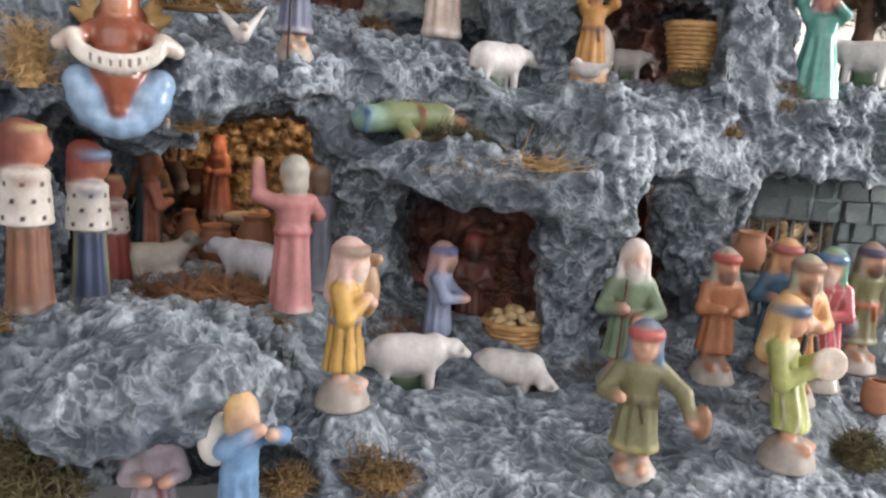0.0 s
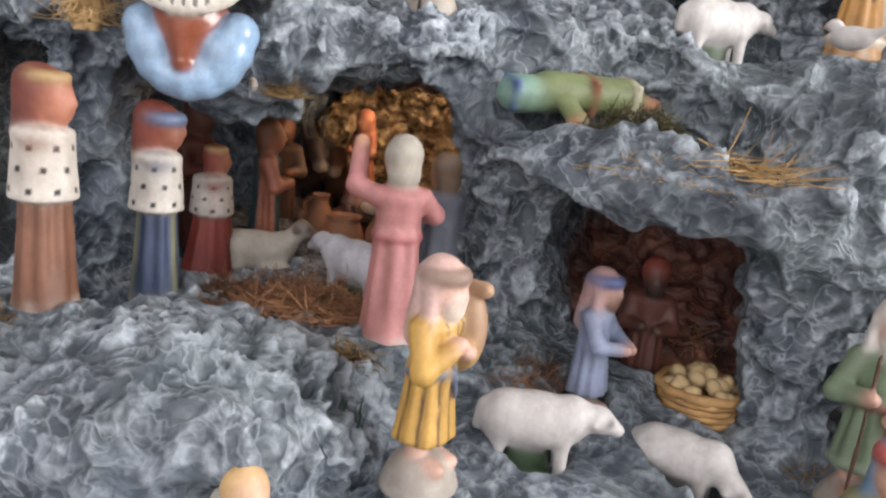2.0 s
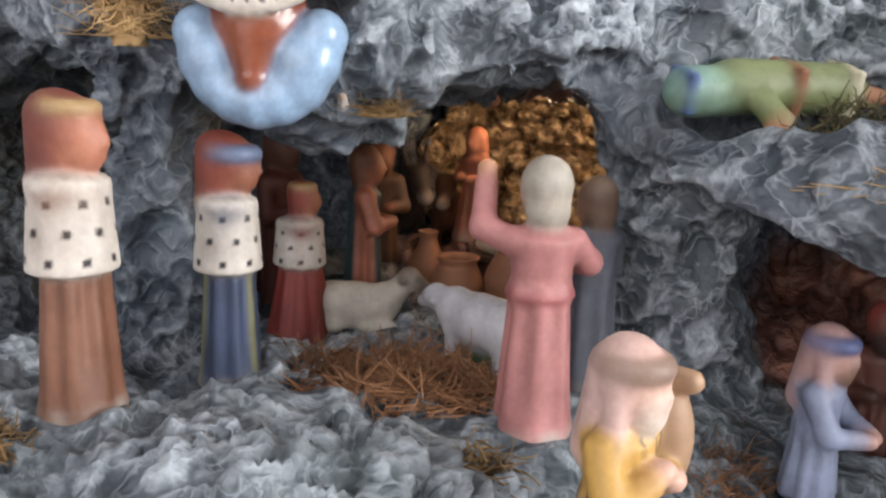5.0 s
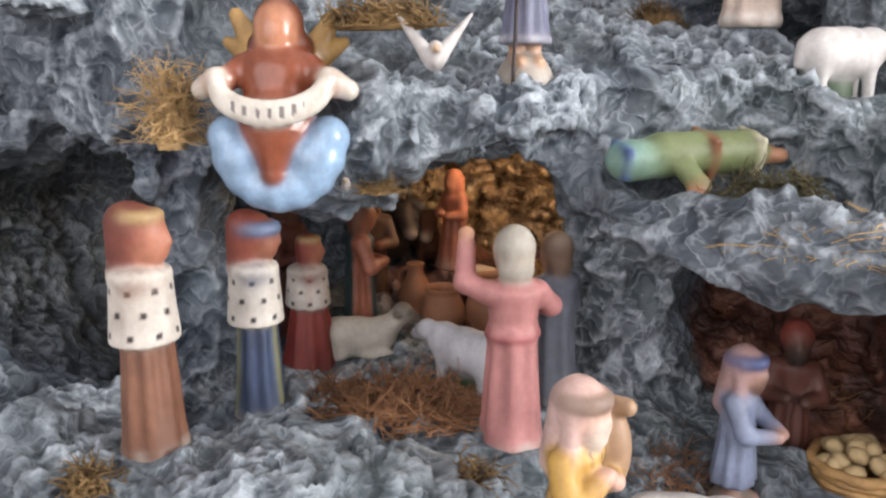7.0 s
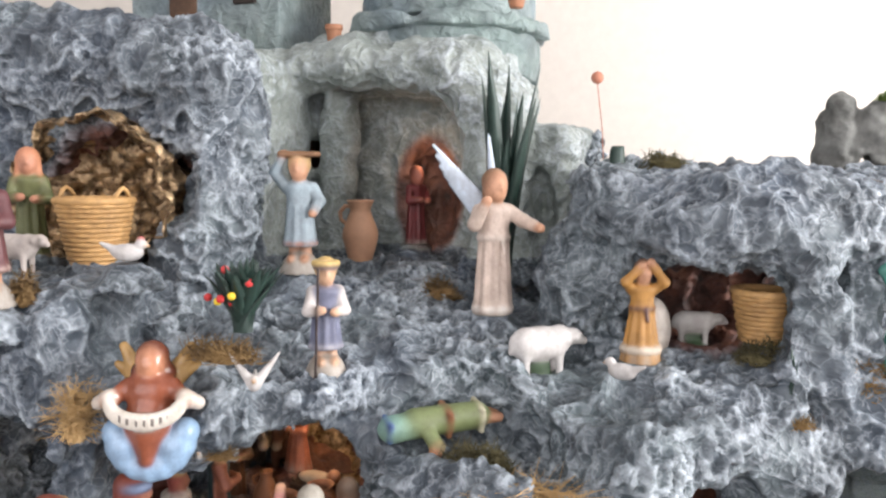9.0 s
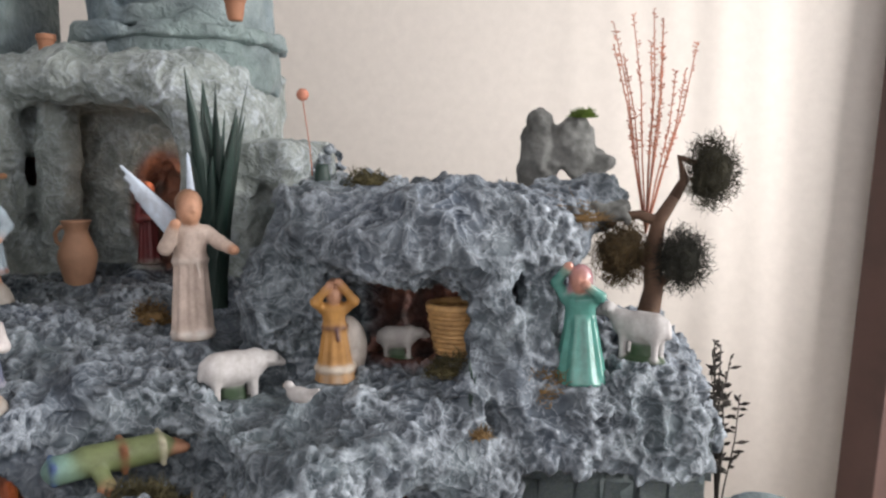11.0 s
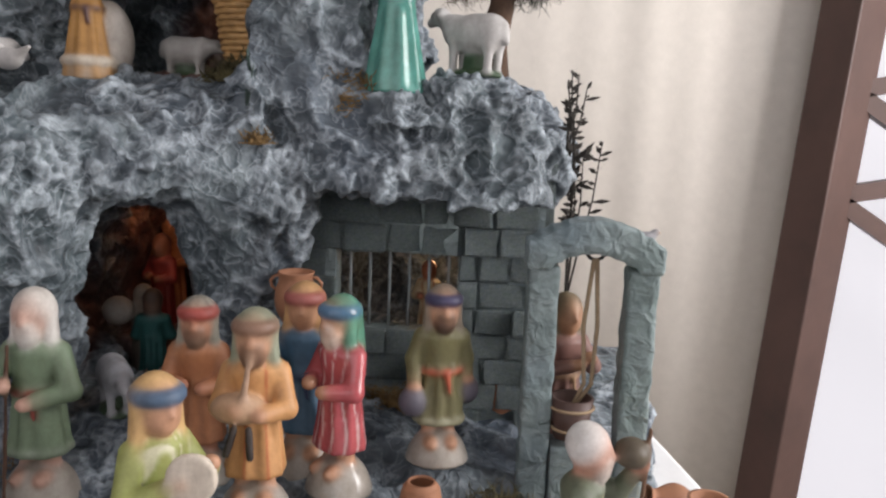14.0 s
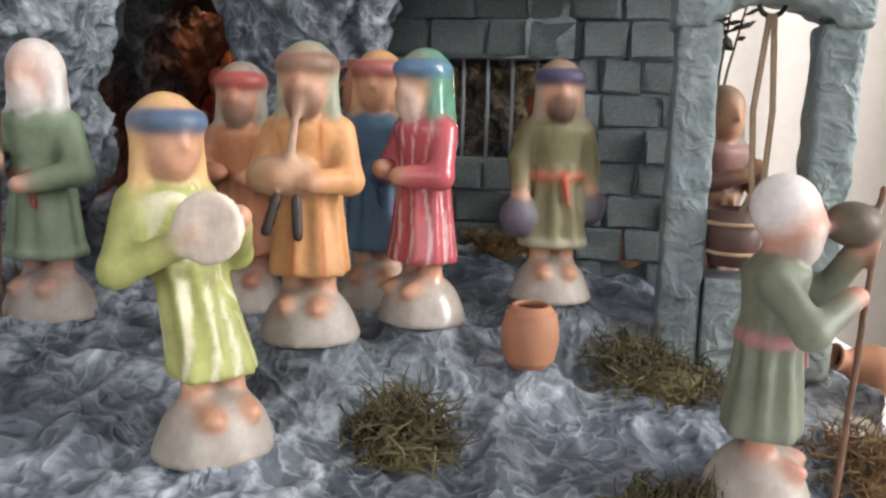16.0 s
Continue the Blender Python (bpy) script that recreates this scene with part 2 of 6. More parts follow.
class Solid:
    def __init__(self, lo, hi, h):
        self.lo, self.h = np.array(lo, float), h
        self.n = np.ceil((np.array(hi) - self.lo) / h).astype(int) + 1
        self.f = np.full(self.n, 0.5, np.float32)

    def grid(self, lo=None, hi=None):
        a = np.zeros(3, int) if lo is None else np.clip(np.floor((np.array(lo) - self.lo) / self.h).astype(int), 0, self.n - 1)
        b = self.n if hi is None else np.clip(np.ceil((np.array(hi) - self.lo) / self.h).astype(int) + 1, a + 1, self.n)
        ax = [self.lo[i] + self.h * np.arange(a[i], b[i], dtype=np.float32) for i in range(3)]
        return tuple(slice(a[i], b[i]) for i in range(3)), (ax[0][:, None, None], ax[1][None, :, None], ax[2][None, None, :])

    def join(self, shape, k=0.01):
        fn, lo, hi = shape
        s, (x, y, z) = self.grid(np.array(lo) - 0.05, np.array(hi) + 0.05)
        a, b = self.f[s], np.float32(fn(x, y, z))
        hh = np.maximum(k - np.abs(a - b), 0) / k
        self.f[s] = np.minimum(a, b) - hh * hh * k * 0.25

    def cut(self, shape, k=0.01):
        fn, lo, hi = shape
        s, (x, y, z) = self.grid(np.array(lo) - 0.05, np.array(hi) + 0.05)
        a, b = self.f[s], -np.float32(fn(x, y, z))
        hh = np.maximum(k - np.abs(a - b), 0) / k
        self.f[s] = np.maximum(a, b) + hh * hh * k * 0.25

    def lattice_noise(self, cell, seed):
        """Smooth random values on the grid with features of the size cell."""
        rng = np.random.default_rng(seed)
        c = [int(np.ceil(n * self.h / cell)) + 2 for n in self.n]
        v = rng.uniform(-1, 1, c).astype(np.float32)
        for i in range(3):
            u = np.arange(self.n[i]) * self.h / cell
            j = u.astype(int)
            w = (u - j).astype(np.float32)
            w = w * w * (3 - 2 * w)
            sh = [1, 1, 1]
            sh[i] = -1
            v = np.take(v, j, i) * (1 - w).reshape(sh) + np.take(v, j + 1, i) * w.reshape(sh)
        return v

    def mesh(self):
        """Vertices and quads of the zero surface."""
        f = self.f
        ins = f < 0
        n = np.array(f.shape) - 1
        cnt = np.zeros(n, np.int8)
        corners = [(i, j, k) for i in (0, 1) for j in (0, 1) for k in (0, 1)]
        sub = lambda g, c: g[c[0]:c[0] + n[0], c[1]:c[1] + n[1], c[2]:c[2] + n[2]]
        for c in corners:
            cnt += sub(ins, c)
        cell = np.argwhere((cnt > 0) & (cnt < 8))
        index = np.full(n, -1, np.int64)
        index[tuple(cell.T)] = np.arange(len(cell))
        acc, wt = np.zeros((len(cell), 3)), np.zeros(len(cell))
        for a in corners:
            for ax in range(3):
                if a[ax]:
                    continue
                b = list(a)
                b[ax] = 1
                fa, fb = f[tuple((cell + a).T)], f[tuple((cell + b).T)]
                x = (fa < 0) != (fb < 0)
                t = np.where(x, fa / np.where(x, fa - fb, 1), 0)
                p = np.tile(np.array(a, float), (len(cell), 1))
                p[:, ax] = t
                acc += p * x[:, None]
                wt += x
        verts = self.lo + self.h * (cell + acc / wt[:, None])
        quads = []
        for ax in range(3):
            u, v = (ax + 1) % 3, (ax + 2) % 3
            sl0 = [slice(None)] * 3
            sl1 = [slice(None)] * 3
            sl0[ax], sl1[ax] = slice(0, -1), slice(1, None)
            ch = ins[tuple(sl0)] != ins[tuple(sl1)]
            e = np.argwhere(ch)
            ok = (e[:, u] > 0) & (e[:, v] > 0) & (e[:, u] < n[u]) & (e[:, v] < n[v])
            e = e[ok]
            du, dv = np.zeros(3, int), np.zeros(3, int)
            du[u], dv[v] = 1, 1
            q = np.stack([index[tuple((e - du - dv).T)], index[tuple((e - dv).T)], index[tuple(e.T)], index[tuple((e - du).T)]], 1)
            flip = ~ins[tuple(e.T)]
            q[flip] = q[flip][:, ::-1]
            quads.append(q)
        return verts, np.concatenate(quads)


def raw_mesh(name, verts, quads):
    me = bpy.data.meshes.new(name)
    me.vertices.add(len(verts))
    me.vertices.foreach_set("co", np.asarray(verts, np.float32).ravel())
    k = quads.shape[1]
    me.loops.add(len(quads) * k)
    me.loops.foreach_set("vertex_index", quads.astype(np.int32).ravel())
    me.polygons.add(len(quads))
    me.polygons.foreach_set("loop_start", np.arange(0, len(quads) * k, k, dtype=np.int32))
    me.polygons.foreach_set("use_smooth", np.ones(len(quads), bool))
    me.update(calc_edges=True)
    return me


def ball(c, r):
    """An ellipsoid."""
    c, r = np.array(c, float), np.array(r if np.ndim(r) else (r, r, r), float)

    def fn(x, y, z):
        k = np.sqrt(((x - c[0]) / r[0]) ** 2 + ((y - c[1]) / r[1]) ** 2 + ((z - c[2]) / r[2]) ** 2)
        g = np.sqrt(((x - c[0]) / r[0] ** 2) ** 2 + ((y - c[1]) / r[1] ** 2) ** 2 + ((z - c[2]) / r[2] ** 2) ** 2)
        return k * (k - 1) / np.maximum(g, 1e-6)
    return fn, c - r, c + r


def bar(a, b, ra, rb=None):
    """A round bar from a to b, of radius ra there and rb here."""
    a, b = np.array(a, float), np.array(b, float)
    rb = ra if rb is None else rb
    d = b - a
    L = max(float(d @ d), 1e-9)

    def fn(x, y, z):
        t = np.clip(((x - a[0]) * d[0] + (y - a[1]) * d[1] + (z - a[2]) * d[2]) / L, 0, 1)
        return np.sqrt((x - a[0] - t * d[0]) ** 2 + (y - a[1] - t * d[1]) ** 2 + (z - a[2] - t * d[2]) ** 2) - (ra + (rb - ra) * t)
    m = max(ra, rb)
    return fn, np.minimum(a, b) - m, np.maximum(a, b) + m


def block(c, half, r=0.01, turn=0.0):
    """A rounded box, turned about z."""
    c, half = np.array(c, float), np.array(half, float)
    co, si = math.cos(radians(turn)), math.sin(radians(turn))

    def fn(x, y, z):
        u = (x - c[0]) * co + (y - c[1]) * si
        v = -(x - c[0]) * si + (y - c[1]) * co
        qx, qy, qz = np.abs(u) - half[0] + r, np.abs(v) - half[1] + r, np.abs(z - c[2]) - half[2] + r
        out = np.sqrt(np.maximum(qx, 0) ** 2 + np.maximum(qy, 0) ** 2 + np.maximum(qz, 0) ** 2)
        return out + np.minimum(np.maximum(qx, np.maximum(qy, qz)), 0) - r
    m = np.array([math.hypot(half[0], half[1])] * 2 + [half[2]])
    return fn, c - m, c + m


def frustum(z0, z1, r0, r1, squash=1.0, cx=0.0, cy=0.0, pleats=0, depth=0.0, lean=(0.0, 0.0)):
    """An upright cone with flat ends, oval and pleated."""
    def fn(x, y, z):
        t = np.clip((z - z0) / (z1 - z0), 0, 1)
        u, v = x - cx - lean[0] * t, (y - cy - lean[1] * t) / squash
        rr = r0 + (r1 - r0) * t
        d = np.sqrt(u * u + v * v) - rr
        if pleats:
            d = d + depth * np.cos(pleats * np.arctan2(v, u))
        return np.maximum(d * min(1, squash), np.maximum(z0 - z, z - z1))
    m = max(r0, r1) + depth
    return fn, np.array([cx - m - abs(lean[0]), cy - m - abs(lean[1]), z0]), np.array([cx + m + abs(lean[0]), cy + m + abs(lean[1]), z1])


def ring(c, R, r, squash=1.0):
    c = np.array(c, float)

    def fn(x, y, z):
        q = np.sqrt((x - c[0]) ** 2 + ((y - c[1]) / squash) ** 2) - R
        return np.sqrt(q * q + (z - c[2]) ** 2) - r
    return fn, c - (R + r, R + r, r), c + (R + r, R + r, r)


def sculpt(name, shapes, h=0.002, k=0.005, mat=None, soft=0.0012, floor=None):
    """One mesh of fused shapes (shape, colour or colour function), the colours painted where each shape lies."""
    lo = np.min([s[0][1] for s in shapes], 0) - 3 * h
    hi = np.max([s[0][2] for s in shapes], 0) + 3 * h
    if floor is not None:
        lo[2] = max(lo[2], floor - 2 * h)
    body = Solid(lo, hi, h)
    for s in shapes:
        body.join(s[0], k)
    if floor is not None:
        _, (x, y, z) = body.grid()
        body.f = np.maximum(body.f, np.float32(floor) - z)
    v, q = body.mesh()
    me = raw_mesh(name, v, q)
    x, y, z = v[:, 0], v[:, 1], v[:, 2]
    total, col = np.zeros(len(v)), np.zeros((len(v), 3))
    for s in shapes:
        w = np.exp(-np.clip(s[0][0](x, y, z), -0.004, 0.03) / soft)
        c = s[1](x, y, z) if callable(s[1]) else np.array(s[1])[None, :]
        col += w[:, None] * c
        total += w
    rgba = np.ones((len(v), 4), np.float32)
    col = col / total[:, None]
    rgba[:, :3] = 0.88 * col + 0.12 * col.mean(1, keepdims=True)
    at = me.color_attributes.new("paint", "FLOAT_COLOR", "POINT")
    at.data.foreach_set("color", rgba.ravel())
    me.materials.append(mat or CLAY)
    return me

from mathutils.bvhtree import BVHTree


def link(name, bm, mat, parent=None, label="", smooth=True):
    me = bpy.data.meshes.new(name)
    bm.to_mesh(me)
    bm.free()
    if smooth:
        me.polygons.foreach_set("use_smooth", np.ones(len(me.polygons), bool))
    me.materials.append(mat)
    ob = new(name, me)
    ob.parent = parent
    if label:
        ob["label"] = label
    return ob


def part(name, bm, mat, parent, label="", smooth=True):
    return link(name, bm, mat, parent, label, smooth)


def thing(name, place, label, category, group="", kind="", yaw=0.0):
    ob = new(name)
    ob.empty_display_size = 0.02
    ob.matrix_basis = pose(*place, 0, 0, yaw)
    return tagged(ob, label, category, group, kind)


def add_box(bm, lo, hi, bevel=0.0):
    c = [(a + b) / 2 for a, b in zip(lo, hi)]
    m = Matrix.Translation(c) @ Matrix.Diagonal((*[b - a for a, b in zip(lo, hi)], 1))
    r = bmesh.ops.create_cube(bm, size=1, matrix=m)
    if bevel:
        es = list({e for v in r["verts"] for e in v.link_edges})
        bmesh.ops.bevel(bm, geom=es, offset=bevel, segments=2, profile=0.6, affect="EDGES")


def add_tube(bm, points, radii, sides=8):
    """A tube through the points."""
    pts = [Vector(p) for p in points]
    radii = [radii] * len(pts) if isinstance(radii, (int, float)) else radii
    rings = []
    for i, p in enumerate(pts):
        d = (pts[min(i + 1, len(pts) - 1)] - pts[max(i - 1, 0)]).normalized()
        s = d.orthogonal().normalized() if i == 0 else (s - s.project(d)).normalized()
        t = d.cross(s)
        rings.append([bm.verts.new(p + radii[i] * (math.cos(a) * s + math.sin(a) * t)) for a in [2 * math.pi * j / sides for j in range(sides)]])
    for a, b in zip(rings, rings[1:]):
        for j in range(sides):
            bm.faces.new((a[j], a[(j + 1) % sides], b[(j + 1) % sides], b[j]))
    bm.faces.new(rings[0][::-1])
    bm.faces.new(rings[-1])


def add_lathe(bm, profile, sides=28, centre=(0, 0, 0)):
    """A turned form from (radius, height) pairs."""
    rings = [[bm.verts.new((centre[0] + r * math.cos(2 * math.pi * j / sides), centre[1] + r * math.sin(2 * math.pi * j / sides), centre[2] + z)) for j in range(sides)] for r, z in profile]
    for a, b in zip(rings, rings[1:]):
        for j in range(sides):
            bm.faces.new((a[j], a[(j + 1) % sides], b[(j + 1) % sides], b[j]))
    bm.faces.new(rings[0][::-1])
    bm.faces.new(rings[-1])


# ---- the room ----
def slab(name, lo, hi, mat, label, category):
    bm = bmesh.new()
    add_box(bm, lo, hi)
    return tagged(link(name, bm, mat, smooth=False), label, category, kind="structure")


slab("floor", (-3.2, -2.4, -0.1), (3.6, 4.1, 0.0), FLOOR, "plain stone floor of the room", "floor")
slab("ceiling", (-3.2, -2.4, 3.0), (3.6, 4.1, 3.1), WHITE, "plain white ceiling of the room", "ceiling")
slab("wall_west", (-3.3, -2.4, 0.0), (-3.2, 4.1, 3.0), WHITE, "plain white side wall", "wall")
slab("wall_south", (-3.2, -2.5, 0.0), (3.6, -2.4, 3.0), WHITE, "plain white wall behind the visitor", "wall")
slab("wall_east", (3.6, -2.4, 0.0), (3.7, 4.1, 3.0), WHITE, "plain white wall at the right side", "wall")
slab("wall_far", (-3.2, 4.0, 0.0), (3.6, 4.1, 3.0), WHITE, "bright white wall beyond the timber frame", "wall")
# emissive panel added to stand for the bright pale area behind the post
slab("glow_panel", (1.02, 2.42, 0.05), (3.5, 2.44, 2.9), glow_material("backdrop_glow", (0.93, 0.91, 0.97), 1.12, 0.2), "glowing pale panel standing in for the bright background behind the timber frame", "window")
slab("wall_north", (-3.2, 2.35, 0.0), (1.0, 2.45, 3.0), PLASTER, "cream painted wall behind the nativity landscape", "wall")


def curtain():
    """A hanging pale curtain with soft upright folds."""
    bm = bmesh.new()
    n = 420
    rows = []
    for k in range(2):
        row = []
        for i in range(n + 1):
            u = i / n
            x = -3.1 + 4.33 * u
            g = min(1.0, max(0.0, (x - 0.25) / 0.5))
            y = 2.25 + g * (0.004 * math.sin(22 * x + 1.5 * math.sin(5 * x)) + 0.002 * math.sin(51 * x + 2)) + 0.01 * math.sin(3 * x)
            row.append((x, y))
        rows.append(row)
    lo = [bm.verts.new((x, y, 0.02)) for x, y in rows[0]]
    hi = [bm.verts.new((x, y, 2.99)) for x, y in rows[1]]
    lo2 = [bm.verts.new((x, y + 0.004, 0.02)) for x, y in rows[0]]
    hi2 = [bm.verts.new((x, y + 0.004, 2.99)) for x, y in rows[1]]
    for i in range(n):
        bm.faces.new((lo[i], lo[i + 1], hi[i + 1], hi[i]))
        bm.faces.new((lo2[i + 1], lo2[i], hi2[i], hi2[i + 1]))
        bm.faces.new((hi[i], hi[i + 1], hi2[i + 1], hi2[i]))
        bm.faces.new((lo2[i], lo2[i + 1], lo[i + 1], lo[i]))
    return tagged(link("curtain", bm, CURTAIN), "pale cream curtain hanging in soft upright folds", "curtain")


curtain()


def timber_frame():
    root = thing("timber_frame", (1.195, 2.08, 0.0), "dark brown timber post with diagonal lattice braces", "timber frame")
    root.matrix_basis = pose(1.198, 2.15, 1.2, 0, 3.3, 0)
    for x in (0.0, 0.72):
        bm = bmesh.new()
        add_box(bm, (-0.05, -0.05, -1.19), (0.05, 0.05, 1.7), 0.005)
        bmesh.ops.transform(bm, matrix=pose(x, 0, 0, 0, 0, 36), verts=bm.verts)
        part("post", bm, TIMBER, root, smooth=False)
    for z in (0.86, 0.60, 0.345, 0.088, -0.146):
        for s, e in ((z + 0.012, z + 0.18), (z - 0.012, z - 0.36)):
            bm = bmesh.new()
            a, b = Vector((0.05, 0.0, s)), Vector((0.68, 0.0, e))
            d = (b - a).normalized()
            n = Vector((0, 1, 0)).cross(d) * 0.019
            y = Vector((0, 0.02, 0))
            vs = [bm.verts.new(p + sn * n + sy * y) for p in (a, b) for sn, sy in ((-1, -1), (1, -1), (1, 1), (-1, 1))]
            for f in ((0, 1, 2, 3), (7, 6, 5, 4), (0, 4, 5, 1), (1, 5, 6, 2), (2, 6, 7, 3), (3, 7, 4, 0)):
                bm.faces.new([vs[i] for i in f])
            part("brace", bm, TIMBER, root, smooth=False)
    return root


timber_frame()


def table():
    root = thing("display_table", (0.0, 0.95, 0.0), "long table under a floor-length white cloth", "table", yaw=14)
    bm = bmesh.new()
    add_box(bm, (-1.3, -0.62, 0.80), (0.745, 0.75, 0.835), 0.004)
    part("tabletop", bm, TIMBER, root)
    for x in (-1.2, 0.6):
        for y in (-0.55, 0.65):
            bm = bmesh.new()
            add_box(bm, (x - 0.03, y - 0.03, 0), (x + 0.03, y + 0.03, 0.80), 0.004)
            part("leg", bm, TIMBER, root)
    cloth = thing("tablecloth", (0.0, 0.95, 0.0), "white tablecloth hanging over the table edges", "tablecloth", yaw=14)
    bm = bmesh.new()
    n = 200
    ringed = []
    for k, (grow, z) in enumerate(((0.0, 0.838), (0.006, 0.834), (0.012, 0.6), (0.02, 0.1))):
        row = []
        for i in range(n):
            u = 4 * i / n
            s, f = int(u), u - int(u)
            cs = [(-1.3, -0.62), (0.745, -0.62), (0.745, 0.75), (-1.3, 0.75)]
            a, b = cs[s], cs[(s + 1) % 4]
            x, y = a[0] + (b[0] - a[0]) * f, a[1] + (b[1] - a[1]) * f
            w = 1 + (grow + (0.02 * math.sin(i * 0.9) * (k > 1) if k > 1 else 0))
            row.append(bm.verts.new((-0.3 + (x + 0.3) * w, y * w, z)))
        ringed.append(row)
    bm.faces.new(ringed[0])
    for a, b in zip(ringed, ringed[1:]):
        for i in range(n):
            bm.faces.new((a[i], b[i], b[(i + 1) % n], a[(i + 1) % n]))
    part("cloth", bm, CLOTH, cloth, smooth=False)
    return root


table()

# ---- the papier-mache mountain ----
GROUND = None
PADS = []          # places on the rock where things stand: x, y, z, radius, free height


def rest(x, y, z, reach=0.018):
    """The height of the rock under the point, or z where there is none near."""
    hit = GROUND.ray_cast(Vector((x, y, z + reach)), Vector((0, 0, -1)), 2 * reach)
    return hit[0].z if hit[0] is not None else z


def stand(x, y, z, r=0.022, free=0.10):
    PADS.append((x, y, z, r, free))
    return (x, y, z)


def lattice_at(p, cell, seed):
    """Smooth random values at the points p, with features of the size cell."""
    rng = np.random.default_rng(seed)
    u = (p - p.min(0)) / cell
    j = u.astype(int)
    w = u - j
    w = w * w * (3 - 2 * w)
    v = rng.uniform(-1, 1, j.max(0) + 2)
    out = 0
    for c in ((0, 0, 0), (0, 0, 1), (0, 1, 0), (0, 1, 1), (1, 0, 0), (1, 0, 1), (1, 1, 0), (1, 1, 1)):
        out = out + v[tuple((j + c).T)] * np.prod(np.where(np.array(c) == 1, w, 1 - w), 1)
    return out


def crumple(me, v, pads):
    """Fine sharp folds along the normals; gives how far each point stands out."""
    nrm = np.empty(len(v) * 3, np.float32)
    me.vertices.foreach_get("normal", nrm)
    nrm = nrm.reshape(-1, 3)
    bend = np.stack([lattice_at(v, 0.04, 20 + i) for i in range(3)], 1)
    w = v + bend * 0.014
    perlin = lambda cell, sh: np.array([noise.noise(q) for q in (w / cell + sh).tolist()])
    a = np.clip(1 - np.abs(perlin(0.033, 3.1)) * 3.0, -0.6, 1)
    b = np.clip(1 - np.abs(perlin(0.017, 7.7)) * 3.0, -0.6, 1)
    e = np.clip(1 - np.abs(perlin(0.009, 1.3)) * 3.0, -0.6, 1)
    c = lattice_at(v, 0.07, 33)
    lace = np.clip(0.55 + 1.1 * lattice_at(v, 0.05, 41), 0.08, 1)
    amount = np.where(v[:, 0] > -0.06, np.clip((v[:, 2] - 0.93) / 0.05, 0, 1) * 0.42 + 0.58, 1.0) * (0.75 + 0.4 * c)
    plain_wall = (v[:, 1] > 1.02) & (v[:, 0] < 0.06) & (v[:, 2] > 1.30)
    amount = np.where(plain_wall, amount * 0.4, amount)
    for px, py, pz, pr, free in pads:
        d = np.hypot(v[:, 0] - px, v[:, 1] - py)
        amount = np.where((d < pr) & (np.abs(v[:, 2] - pz) < 0.012), 0.1, amount)
    v2 = v + nrm * ((a * 0.0076 + (b * 0.0064 + e * 0.0042) * lace - 0.0052) * amount)[:, None] + bend * 0.004 * amount[:, None]
    me.vertices.foreach_set("co", v2.astype(np.float32).ravel())
    me.update()
    return np.clip(0.42 * a + (0.50 * b + 0.36 * e) * (0.3 + 0.7 * lace), 0, 1), plain_wall, np.clip(amount, 0, 1)


def most(parts):
    out = parts[0]
    for p in parts[1:]:
        out = np.maximum(out, p)
    return out


